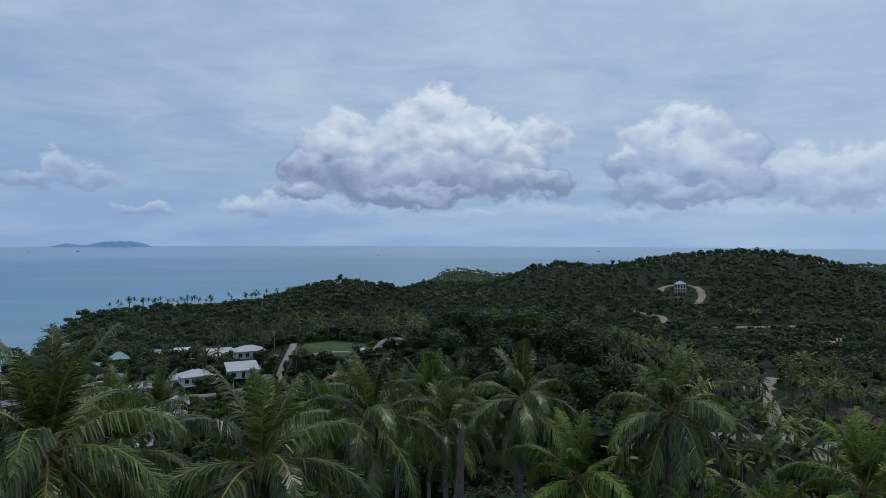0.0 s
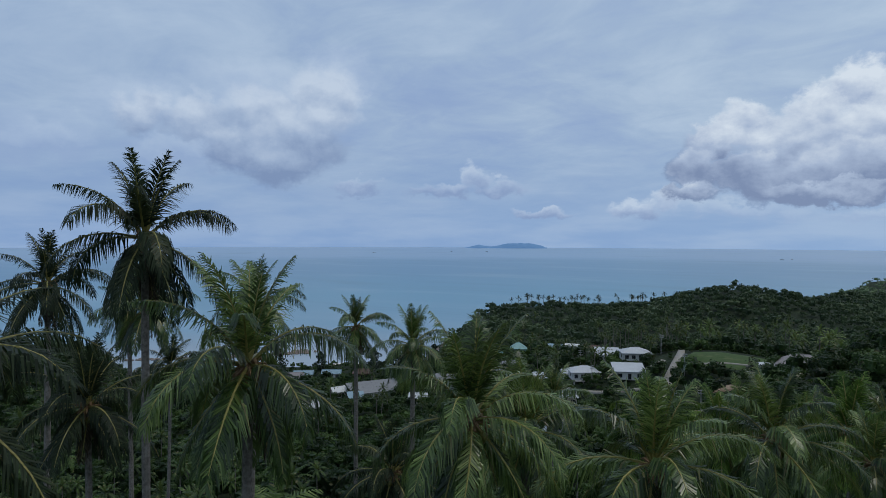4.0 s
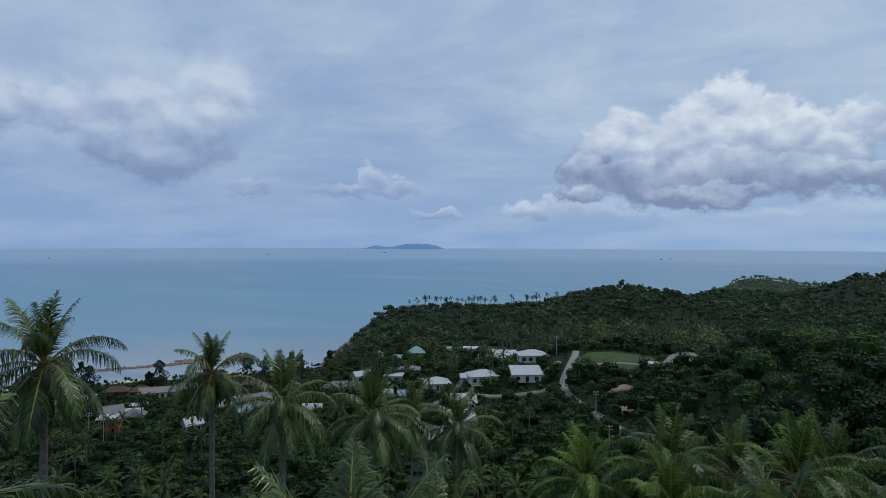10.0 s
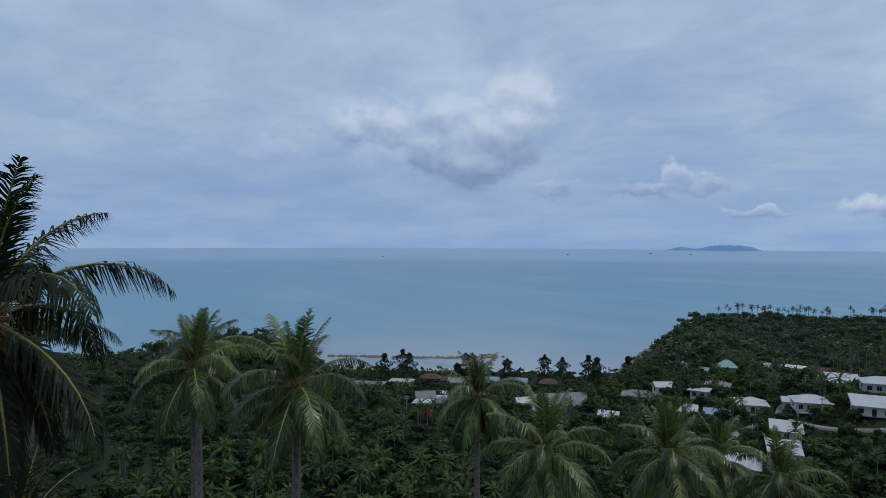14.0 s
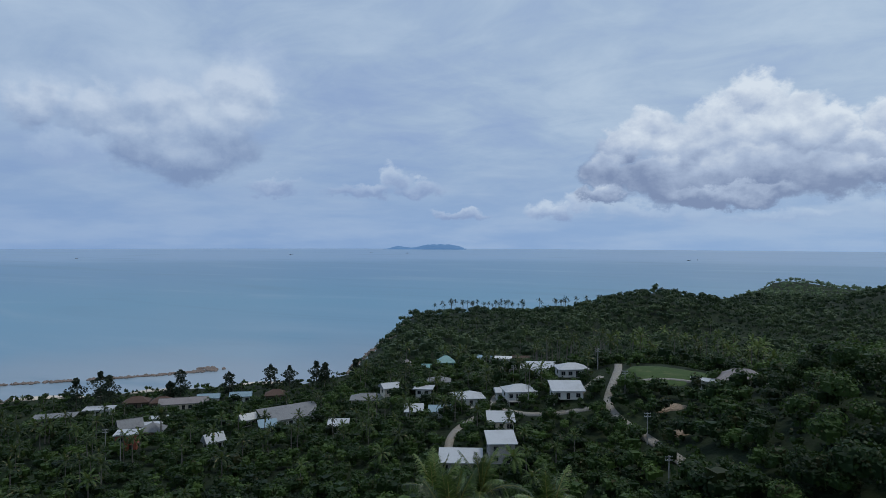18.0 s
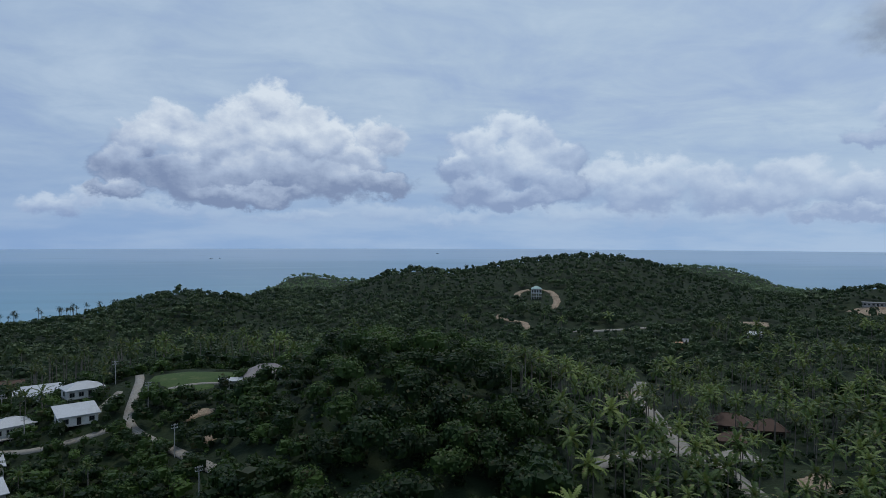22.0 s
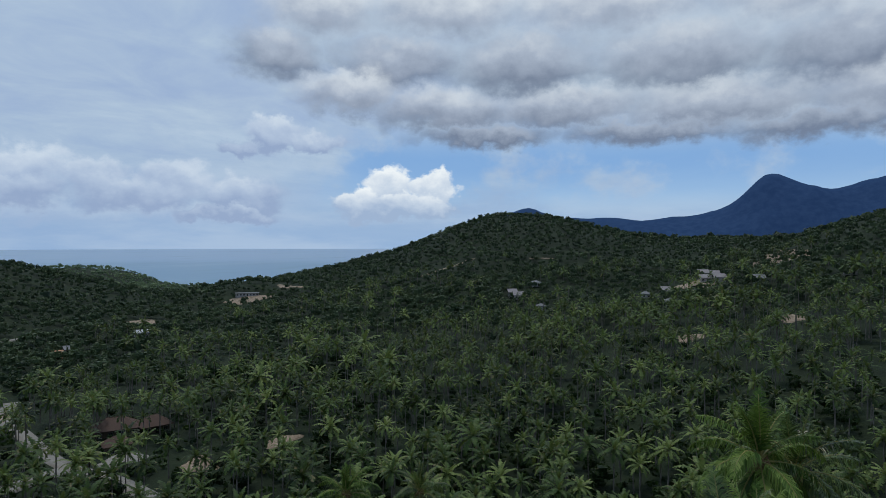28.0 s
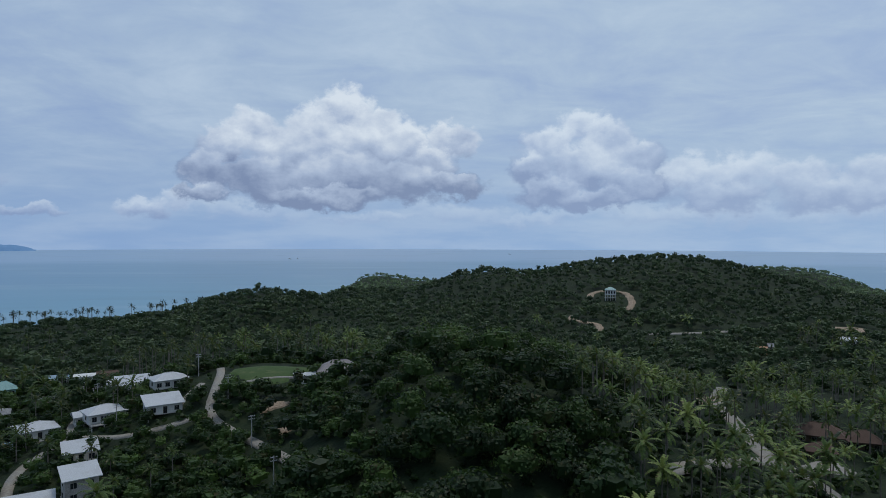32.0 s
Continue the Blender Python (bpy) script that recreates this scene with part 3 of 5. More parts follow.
def crown(r, width, height, lumps, sprays, size):
    """A broadleaf crown: uneven heaps of leaf sprays round a darker heart, standing on z = 0 as quads."""
    vs, fs, at = [], [], 0
    a = r.uniform(0, 2 * math.pi, lumps)
    q = np.sqrt(r.uniform(0, 1, lumps)) * 0.62
    c = np.stack([np.cos(a) * q * width / 2, np.sin(a) * q * width / 2, height * (0.45 + 0.4 * (1 - q) * r.uniform(0.4, 1.2, lumps))], -1)
    rad = width * r.uniform(0.2, 0.34, lumps)
    for k in range(lumps):
        core = HEART_V * rad[k] * 0.72 * (1 + r.normal(size=(8, 1)) * 0.12) * (1, 1, 0.85) + c[k]
        vs.append(core), fs.append(HEART_F + at)
        at += len(core)
        m = max(3, int(sprays * rad[k] ** 2 / (rad ** 2).sum()))
        n = unit(r.normal(size=(m, 3)) + (0, 0, 0.55))
        p = c[k] + n * rad[k] * r.uniform(0.8, 1.04, (m, 1)) * (1, 1, 0.85)
        lv, lf = leaves_at(p, unit(n + r.normal(size=(m, 3)) * 0.35), size, r)
        vs.append(lv), fs.append(lf + at)
        at += len(lv)
    return np.concatenate(vs), np.concatenate(fs)


def palm_head(r, fronds, length, pairs, droop=1.0):
    """A coconut crown about the origin with strip leaflets: quads. pairs: leaflets a side."""
    vs, fs, at = [], [], 0
    for k in range(fronds):
        az = k * 2.39996 + r.uniform(-0.25, 0.25)
        el = radians(78 - 105 * (k / (fronds - 1)) ** 0.9 + r.uniform(-6, 6))
        L = length * r.uniform(0.85, 1.1) * (0.8 if k < 3 else 1.0)
        t = np.linspace(0, 1, pairs + 1)
        bend = el - droop * (0.35 + 0.6 * math.cos(el)) * t ** 1.6 * 1.5
        step = L / pairs
        run = np.concatenate([[0], np.cumsum(np.cos(bend[:-1]) * step)])
        rise = np.concatenate([[0], np.cumsum(np.sin(bend[:-1]) * step)])
        h = np.array([math.cos(az), math.sin(az), 0])
        sidev = np.array([-math.sin(az), math.cos(az), 0])
        mid = h * run[:, None] + np.array([0, 0, 1.0]) * rise[:, None]
        wid = (0.15 if pairs < 14 else 0.24) * L * np.sin(np.pi * np.clip(t * 0.9 + 0.08, 0, 1)) ** 0.7
        for sgn in (1, -1):
            for i in range(pairs):
                d = unit(mid[i + 1] - mid[i])
                nrm = np.cross(d, sidev)
                nrm = nrm if nrm[2] > 0 else -nrm
                tip = mid[i] + sidev * sgn * wid[i] * r.uniform(0.75, 1.1) + d * wid[i] * 0.55 - np.array([0, 0, 1.0]) * wid[i] * r.uniform(0.12, 0.42)
                w = d * step * (0.36 if pairs > 14 else 0.5)
                tip = tip - d * wid[i] * (0.0 if pairs > 14 else 0.2)
                vs.append([mid[i] - w * 0.6, mid[i] + w * (1.4 if pairs > 14 else 2.0), tip + w * 0.5, tip - w * 0.25])
                fs.append([at, at + 1, at + 2, at + 3])
                at += 4
    return np.array(vs).reshape(-1, 3), np.array(fs)


def trunk_quads(height, r0, r1, lean, n=5, segs=3):
    """A leaning trunk under the head, whose top is the origin."""
    vs, fs = [], []
    for i in range(segs + 1):
        t = i / segs
        z = -height * (1 - t)
        rad_ = r0 + (r1 - r0) * t
        off = lean * (1 - t) ** 1.5
        vs += [(off + math.cos(2 * math.pi * k / n) * rad_, math.sin(2 * math.pi * k / n) * rad_, z) for k in range(n)]
    for i in range(segs):
        for k in range(n):
            fs.append([i * n + k, i * n + (k + 1) % n, (i + 1) * n + (k + 1) % n, (i + 1) * n + k])
    return np.array(vs), np.array(fs)


def scatter(name, kinds, x, y, z, turn, size, tone, mat, smooth=False):
    """All copies of a few shapes joined into one mesh."""
    vs, fs, ts, at = [], [], [], 0
    pick = rng.integers(0, len(kinds), len(x))
    for k, (v, f) in enumerate(kinds):
        sel = np.where(pick == k)[0]
        if not len(sel):
            continue
        c, s = np.cos(turn[sel])[:, None], np.sin(turn[sel])[:, None]
        sc = size[sel][:, None]
        vx = (v[None, :, 0] * c - v[None, :, 1] * s) * sc + x[sel][:, None]
        vy = (v[None, :, 0] * s + v[None, :, 1] * c) * sc + y[sel][:, None]
        vz = v[None, :, 2] * sc + z[sel][:, None]
        vs.append(np.stack([vx, vy, vz], -1).reshape(-1, 3))
        fs.append((f[None] + (np.arange(len(sel)) * len(v))[:, None, None] + at).reshape(-1, f.shape[1]))
        ts.append(np.repeat(tone[sel], len(v)))
        at += len(sel) * len(v)
    return raw(name, np.concatenate(vs), np.concatenate(fs), mat, None, smooth, np.concatenate(ts))


# ---------- where what grows ----------
CLEAR = []  # x, y, radius of ground kept free of trees


def grow_points(d0, d1, gap, b0=-102, b1=114, shrink=1.0):
    """Jittered grid of plant places between two distances from the middle, on dry land."""
    n = int(d1 / gap) + 1
    gx, gy = np.meshgrid(np.arange(-n, n + 1) * gap, np.arange(-n, n + 1) * gap)
    gx = gx.ravel() + rng.uniform(-0.85, 0.85, gx.size) * gap + CX
    gy = gy.ravel() + rng.uniform(-0.85, 0.85, gy.size) * gap + CY
    b, d = polar(gx, gy)
    coast = np.interp(b, COAST_B, COAST_D)
    ok = (d >= d0) & (d < d1) & (b > b0) & (b < b1) & (d < coast - 4)
    gx, gy = gx[ok], gy[ok]
    for cx, cy, cr in CLEAR:
        keep = (gx - cx) ** 2 + (gy - cy) ** 2 > (cr * shrink) ** 2
        gx, gy = gx[keep], gy[keep]
    z = land(gx, gy)
    ok = z > 1.2
    return gx[ok], gy[ok], z[ok]


def in_view(x, y, z, d):
    """Whether a place shows over the hills before it, seen from high over the middle."""
    best = np.full(len(x), -9.0)
    for k in range(26):
        t = 0.12 + 0.84 * k / 25
        gx, gy = CX + (x - CX) * t, CY + (y - CY) * t
        best = np.maximum(best, (land(gx, gy) - 72.0) / (d * t))
    return (z + 8.0 - 72.0) / d > best


def palm_share(x, y):
    """How much of the growth is coconut palms, 0 to 1."""
    b, d = polar(x, y)
    b, d = b + wave(x, y, 14.0, 3.0) * 5 + wave(x, y, 37.0, 6.0) * 4, d + wave(x, y, 19.0, 8.0) * 26
    s = 0.015 + 0 * x
    s = np.where((b > 24) & (d < 300), 0.78, s)
    s = np.where((b > 50) & (d < 560), 0.66, s)
    s = np.where((b > 40) & (b < 68) & (d > 330), 0.22, s)
    s = np.where((b > 52) & (d > 385), 0.12, s)
    s = np.where((b < -14) & (d < 340), 0.2, s)
    s = np.where((b > -22) & (b < 0) & (d > 265) & (d < 330), 0.75, s)
    s = np.where((b > -14) & (b < 24) & (d < 285), 0.0, s)
    s = np.where((b > 21) & (b < 30) & (d < 150), 0.7, s)
    s = np.where((b < 50) & (d > 470), 0.0, s)
    s = np.where(d > 560, 0.0, s)
    return np.clip(s + wave(x, y, 23.0, 9.0) * 0.25 * (s > 0.1), 0, 1)


def planting():
    r = np.random.default_rng(11)
    near = [crown(r, 7.5, 6.6, 8, 215, 0.39) for _ in range(5)]
    middle = [crown(r, 7.0, 6.2, 5, 104, 0.47) for _ in range(5)]
    garden = [crown(r, 7.0, 6.2, 5, 130, 0.40) for _ in range(5)]
    full = [crown(r, 7.5, 6.8, 7, 480, 0.28) for _ in range(5)]
    far = [crown(r, 6.2, 5.2, 3, 34, 0.56) for _ in range(5)]
    off = [crown(r, 7.2, 5.0, 2, 14, 0.8) for _ in range(4)]

    def palm(fr, ln, pairs, h):
        hv, hf = palm_head(r, fr, ln, pairs)
        return hv, hf
    p_near = [palm(18, 4.3, 9, 9) for _ in range(4)]
    p_mid = [palm(15, 4.3, 5, 9) for _ in range(4)]
    p_far = [palm(12, 4.1, 3, 8) for _ in range(3)]
    t_one = [trunk_quads(10.0, 0.2, 0.12, r.uniform(-1.5, 1.5)) for _ in range(3)]
    grove = []
    for hv, hf in [palm_head(r, 22, 4.2, 16) for _ in range(4)]:
        e = thing("grove_palm", 0, 0, -60, label="coconut palm of the grove with a full feathery crown", category="palm tree", group="coconut palms of the grove")
        tv, tf = trunk_quads(9.0, 0.2, 0.12, r.uniform(-1.2, 1.2), 7, 5)
        raw("trunk", tv + (0, 0, 9.0), tf, M["trunk"], e, True)
        raw("crown", hv + (0, 0, 9.0), hf, M["palm"], e, tone=np.full(len(hv), r.uniform(0.35, 0.65)))
        grove.append([e, False])
    wood = []
    for v, f in [crown(r, 7.5, 7.0, 10, 420, 0.31) for _ in range(5)]:
        e = thing("broadleaf_tree", 0, 0, -60, label="dense dark green broadleaf tree with a rounded crown", category="tree", group="broadleaf trees on the slope")
        bm_ = bmesh.new()
        tube(bm_, [(0, 0, 0), (0.15, 0.1, 2.0), (0, 0.2, 4.6)], [0.3, 0.22, 0.1], 7)
        for k in range(5):
            a_ = k * 1.26
            tube(bm_, [(0.1, 0.1, 2.0), (math.cos(a_) * 1.6, math.sin(a_) * 1.6, 4.2)], [0.13, 0.04], 5)
        part("trunk", bm_, M["bark"], e)
        raw("crown", v, f, M["forest"], e, tone=np.full(len(v), r.uniform(0.3, 0.7)))
        wood.append([e, False])

    def single(pool, x, y, z, s):
        slot = pool[int(rng.integers(0, len(pool)))]
        m = pose(x, y, z, 0, 0, float(rng.uniform(0, 360)))
        ob = slot[0]
        if slot[1]:
            ob = copy_thing(ob, m)
        else:
            ob.matrix_basis, slot[1] = m, True
        ob.scale = (s, s, s)

    for tag, d0, d1, gap, trees, palms in (("close", 20, 84, 5.2, near, p_near), ("near", 84, 180, 5.4, near, p_near), ("middle", 180, 330, 5.9, middle, p_mid), ("far", 330, 560, 5.8, far, p_far), ("off", 560, 1000, 7.2, off, p_far), ("sunny", 850, 1450, 10.0, off, p_far)):
        x, y, z = grow_points(d0, d1, gap)
        b, d = polar(x, y)
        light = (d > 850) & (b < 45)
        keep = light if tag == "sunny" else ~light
        share_ = palm_share(x, y)
        keep &= (share_ < 0.6) | (rng.uniform(0, 1, len(x)) < 0.8)
        keep &= ~((b > 1) & (b < 25) & (d > 100) & (d < 300) & (share_ < 0.1)) | (rng.uniform(0, 1, len(x)) < 0.55)
        keep &= (b < -20) | (d > 115) | (z + 10.0 < 75.0 - 0.37 * d)
        if d0 >= 84:
            keep &= in_view(x, y, z, d)
        x, y, z, b, d = x[keep], y[keep], z[keep], b[keep], d[keep]
        n = len(x)
        turn, size = rng.uniform(0, 6.28, n), rng.uniform(0.62, 1.2, n) * np.where(rng.uniform(0, 1, n) < 0.12, 1.3, 1.0)
        size = np.where((b < -14) & (d < 330), size * 0.82, size)
        low = np.clip((np.interp(b, COAST_B, COAST_D) - d) / 70.0, 0.4, 1.0)
        size = np.where((b < -33) | (d > 560), size * low, size)
        size = np.where(d > 330, size * 1.14, size)
        mound = (b > 1) & (b < 25) & (d > 100) & (d < 300) & (share_[keep] < 0.1)
        size = np.where(mound, size * 1.35 + 0.1, size)
        tone = np.clip(0.48 + rng.normal(0, 0.3, n), 0, 1)
        tone = np.where(rng.uniform(0, 1, n) < 0.1, np.clip(tone + 0.5, 0, 1.25), tone)
        swell = wave(x, y, 11.0, 1.0) * 0.5 + wave(x, y, 29.0, 7.0) * 0.5
        tone = np.clip(tone + swell * 0.35, 0, 1.25)
        size = np.where(d > 250, size * (1.0 + np.where(d > 500, 0.3, 0.55) * np.clip(swell + rng.normal(0, 0.35, n), -0.7, 0.9)), size)
        # shade on the near left slope is put into the trees' leaf tone
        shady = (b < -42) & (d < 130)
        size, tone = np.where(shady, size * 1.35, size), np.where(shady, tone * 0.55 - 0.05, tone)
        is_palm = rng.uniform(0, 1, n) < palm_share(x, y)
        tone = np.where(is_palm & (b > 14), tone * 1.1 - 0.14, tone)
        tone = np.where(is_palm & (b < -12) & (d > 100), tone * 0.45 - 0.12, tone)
        in_grove = (share_[keep] > 0.4) & (b > 10)
        size = np.where(in_grove & ~is_palm, size * 0.72, size)
        tone = np.where(in_grove & ~is_palm, tone * 0.7, tone)
        hh = rng.uniform(6.5, 11.5, n) * np.where(b < -33, low, 1.0)
        hh = np.where(in_grove, hh + 2.0, hh)
        hh = np.where((b < -12) & (d > 120), hh * 0.8, hh)
        hh = np.where((b > -20) & (b < 0) & (d > 258) & (d < 330), hh * 1.7, hh)
        if tag in ("close", "near"):
            lone_p = is_palm & (d < 112)
            lone_p &= d <= (np.sort(d[lone_p])[139] if lone_p.sum() > 140 else 1e9)
            lone_t = ~is_palm & ((d < 84) | ((d < 118) & (b > -14) & (b < 26)))
            lone_t &= d <= (np.sort(d[lone_t])[144] if lone_t.sum() > 145 else 1e9)
            for i in np.where(lone_p)[0][:140]:
                single(grove, x[i], y[i], z[i] - 0.3, float(size[i]) * 0.95)
            for i in np.where(lone_t)[0][:145]:
                single(wood, x[i], y[i], z[i] - 0.4, float(size[i]) * 0.9)
            keep = ~(lone_p | lone_t)
            x, y, z, turn, size, tone, is_palm, hh, mound = (q[keep] for q in (x, y, z, turn, size, tone, is_palm, hh, mound))
        big = mound & ~is_palm
        if big.any():
            ob = scatter("mound_trees", full, x[big], y[big], z[big] - 0.6, turn[big], size[big], tone[big], M["forest"])
            tagged(ob, "large rounded dark broadleaf trees crowding a steep mound", "forest", kind="stuff")
        t = ~is_palm & ~big
        if t.any():
            # beyond the middle ground the leaf colour itself carries haze or sunlight
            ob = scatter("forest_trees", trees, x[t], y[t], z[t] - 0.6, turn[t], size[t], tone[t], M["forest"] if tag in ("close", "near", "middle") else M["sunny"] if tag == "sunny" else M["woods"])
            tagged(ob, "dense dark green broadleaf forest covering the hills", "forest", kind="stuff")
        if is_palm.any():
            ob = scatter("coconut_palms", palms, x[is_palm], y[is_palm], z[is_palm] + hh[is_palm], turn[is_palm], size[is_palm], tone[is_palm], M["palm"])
            tagged(ob, "coconut palm plantation with feathery green crowns", "palm grove", kind="stuff")
            if tag not in ("off", "sunny"):
                ob = scatter("palm_trunks", t_one, x[is_palm], y[is_palm], z[is_palm] + hh[is_palm], turn[is_palm], np.ones(is_palm.sum()), tone[is_palm], M["trunk"], True)
                tagged(ob, "slim grey trunks of the coconut plantation", "palm grove", kind="stuff")
    # gardens of the village: smaller trees and scrub between the houses
    x, y, z = grow_points(105, 338, 5.0, -78, -9, 0.9)
    b, d = polar(x, y)
    keep = rng.uniform(0, 1, len(x)) < 0.8
    x, y, z, b, d = x[keep], y[keep], z[keep], b[keep], d[keep]
    n = len(x)
    low = np.clip((np.interp(b, COAST_B, COAST_D) - d) / 60.0, 0.45, 1.0)
    tone = np.clip(rng.normal(0.45, 0.3, n), 0, 1.2)
    ob = scatter("garden_trees", garden, x, y, z - 0.5, rng.uniform(0, 6.28, n), rng.uniform(0.45, 0.9, n) * low, tone, M["forest"])
    tagged(ob, "leafy green garden trees crowding between the village houses", "trees", kind="stuff")
    scrub = [crown(r, 3.4, 2.4, 3, 20, 0.42) for _ in range(4)]
    small = [crown(r, 3.6, 2.6, 2, 13, 0.6) for _ in range(4)]
    for kinds_, d0, d1, gap, b0, b1 in ((scrub, 10, 150, 4.6, -102, 114), (small, 150, 335, 4.4, -80, 0), (small, 150, 255, 4.6, 0, 108)):
        x, y, z = grow_points(d0, d1, gap, b0, b1, 0.7)
        n = len(x)
        # scrub close by gets a lower leaf tone as shade under the palms
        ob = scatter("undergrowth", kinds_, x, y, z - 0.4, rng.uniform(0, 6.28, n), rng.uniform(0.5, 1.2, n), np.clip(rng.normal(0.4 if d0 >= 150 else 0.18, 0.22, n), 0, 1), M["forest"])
        tagged(ob, "thick green scrub between the trees", "undergrowth", kind="stuff")


# ---------- hero palms: trunk, fronds, husks, nuts ----------
def frond_mesh(pitch, length, droop, seed, pairs=86, ragged=0.0):
    """A coconut frond that leaves the head at a pitch (degrees) and arches over: leaflet mesh and stalk mesh."""
    r = np.random.default_rng(seed)
    n = 26
    t = np.linspace(0, 1, n + 1)
    phi = radians(pitch) - radians(droop) * t ** 1.5
    twist = r.uniform(-0.25, 0.25)
    step = length / n
    run = np.concatenate([[0], np.cumsum(np.cos(phi[:-1]) * step)])
    rise = np.concatenate([[0], np.cumsum(np.sin(phi[:-1]) * step)])
    swing = twist * t ** 2 * length * 0.35
    mid = np.stack([run, swing, rise], -1)
    vs, fs = [], []
    for i in range(pairs):
        u = 0.14 + 0.86 * (i + 0.5) / pairs
        p = np.array([np.interp(u, t, mid[:, k]) for k in range(3)])
        q = np.array([np.interp(min(u + 0.02, 1), t, mid[:, k]) for k in range(3)])
        d = unit(q - p + 1e-6)
        side = unit(np.cross(d, (0.0, 0.0, 1.0)) + (1e-6, 0, 0))
        if abs(d[2]) > 0.95:
            side = np.array([0.0, -1.0, 0.0])
        nrm = unit(np.cross(side, d))
        L = length * (0.285 - 0.09 * max(0.0, d[2])) * (math.sin(math.pi * min(1.0, 0.12 + u * 0.83)) ** 0.75) * r.uniform(0.85, 1.12)
        w = 0.023 * (0.75 + 0.6 * (1 - u))
        for sgn in (1, -1):
            if r.uniform() < ragged + 0.1 * max(0.0, d[2]):
                continue
            out = unit(side * sgn * 0.8 + d * r.uniform(0.6, 1.15) + nrm * r.uniform(-0.12, 0.22) - np.array([0, 0, r.uniform(0.02, 0.3)]))
            a = p
            b = p + out * L * 0.5
            fall = r.uniform(0.8, 1.7) * (1.0 - 0.88 * max(0.0, d[2]))
            b = p + out * L * 0.42
            c = b + unit(out * 0.9 + np.array([0, 0, -1.0]) * fall * 1.7 + r.normal(size=3) * 0.12) * L * 0.58
            wv = unit(np.cross(out, nrm)) * w
            k = len(vs)
            vs += [a - wv * 0.7, a + wv * 0.7, b + wv * 1.25, b - wv * 1.25, c + wv * 0.25, c - wv * 0.25]
            fs += [[k, k + 1, k + 2, k + 3], [k + 3, k + 2, k + 4, k + 5]]
    bm = bmesh.new()
    pts = [Vector(mid[i]) for i in range(0, n + 1, 3)]
    tube(bm, pts, [0.055 * (1 - 0.85 * i / (len(pts) - 1)) + 0.006 for i in range(len(pts))], 5)
    return np.array(vs), np.array(fs), bm


def frond_pair(name, mat, pitch, length, droop, seed, pairs=66, ragged=0.0):
    v, f, bm = frond_mesh(pitch, length, droop, seed, pairs, ragged)
    leaf = raw(name, v, f, mat)
    stalk = part("stalk", bm, M["rachis"])
    data = (leaf.data, stalk.data)
    bpy.data.objects.remove(leaf), bpy.data.objects.remove(stalk)
    return data


def frond_set(mat, size, seed, ragged=0.0):
    """Fronds of one palm sort, from the upright spear to the hanging skirt."""
    classes = [(85, 0.98, 14), (78, 1.02, 34), (64, 1.1, 68), (42, 1.22, 100), (14, 1.3, 96), (-14, 1.28, 66), (-44, 1.12, 38)]
    return [[frond_pair("frond", mat, p, size * l, d, seed + 10 * k + j, 76, ragged) for j in range(2)] for k, (p, l, d) in enumerate(classes)]


SETS = {
    "green": frond_set(M["palm_hero"], 3.9, 100),
    "young": frond_set(M["palm_young"], 3.7, 300),
    # fronds in the colour that holds backlight and shade
    "dark": frond_set(M["palm_backlit"], 3.7, 500, 0.1),
}
DRY = [frond_pair("dry_frond", M["palm_dry"], -62, 2.9, 26, 800 + j, 44, 0.25) for j in range(2)]


def husk_mesh():
    bm = bmesh.new()
    r = random.Random(5)
    for k in range(24):
        a, e = k * 2.4, r.uniform(-0.9, 0.6)
        d = Vector((math.cos(a) * math.cos(e), math.sin(a) * math.cos(e), math.sin(e)))
        tube(bm, [d * 0.1, d * r.uniform(0.4, 0.6), d * 0.68 + Vector((0, 0, -r.uniform(0.05, 0.6)))], [0.09, 0.07, 0.012], 5)
    return bm


_h = part("husk", husk_mesh(), M["husk"])
HUSK = _h.data
bpy.data.objects.remove(_h)
bm = bmesh.new()
bmesh.ops.create_icosphere(bm, subdivisions=2, radius=0.12, matrix=Matrix.Diagonal((0.9, 0.9, 1.15, 1)))
_h = part("coconut", bm, M["nut"])
NUT = _h.data
bpy.data.objects.remove(_h)


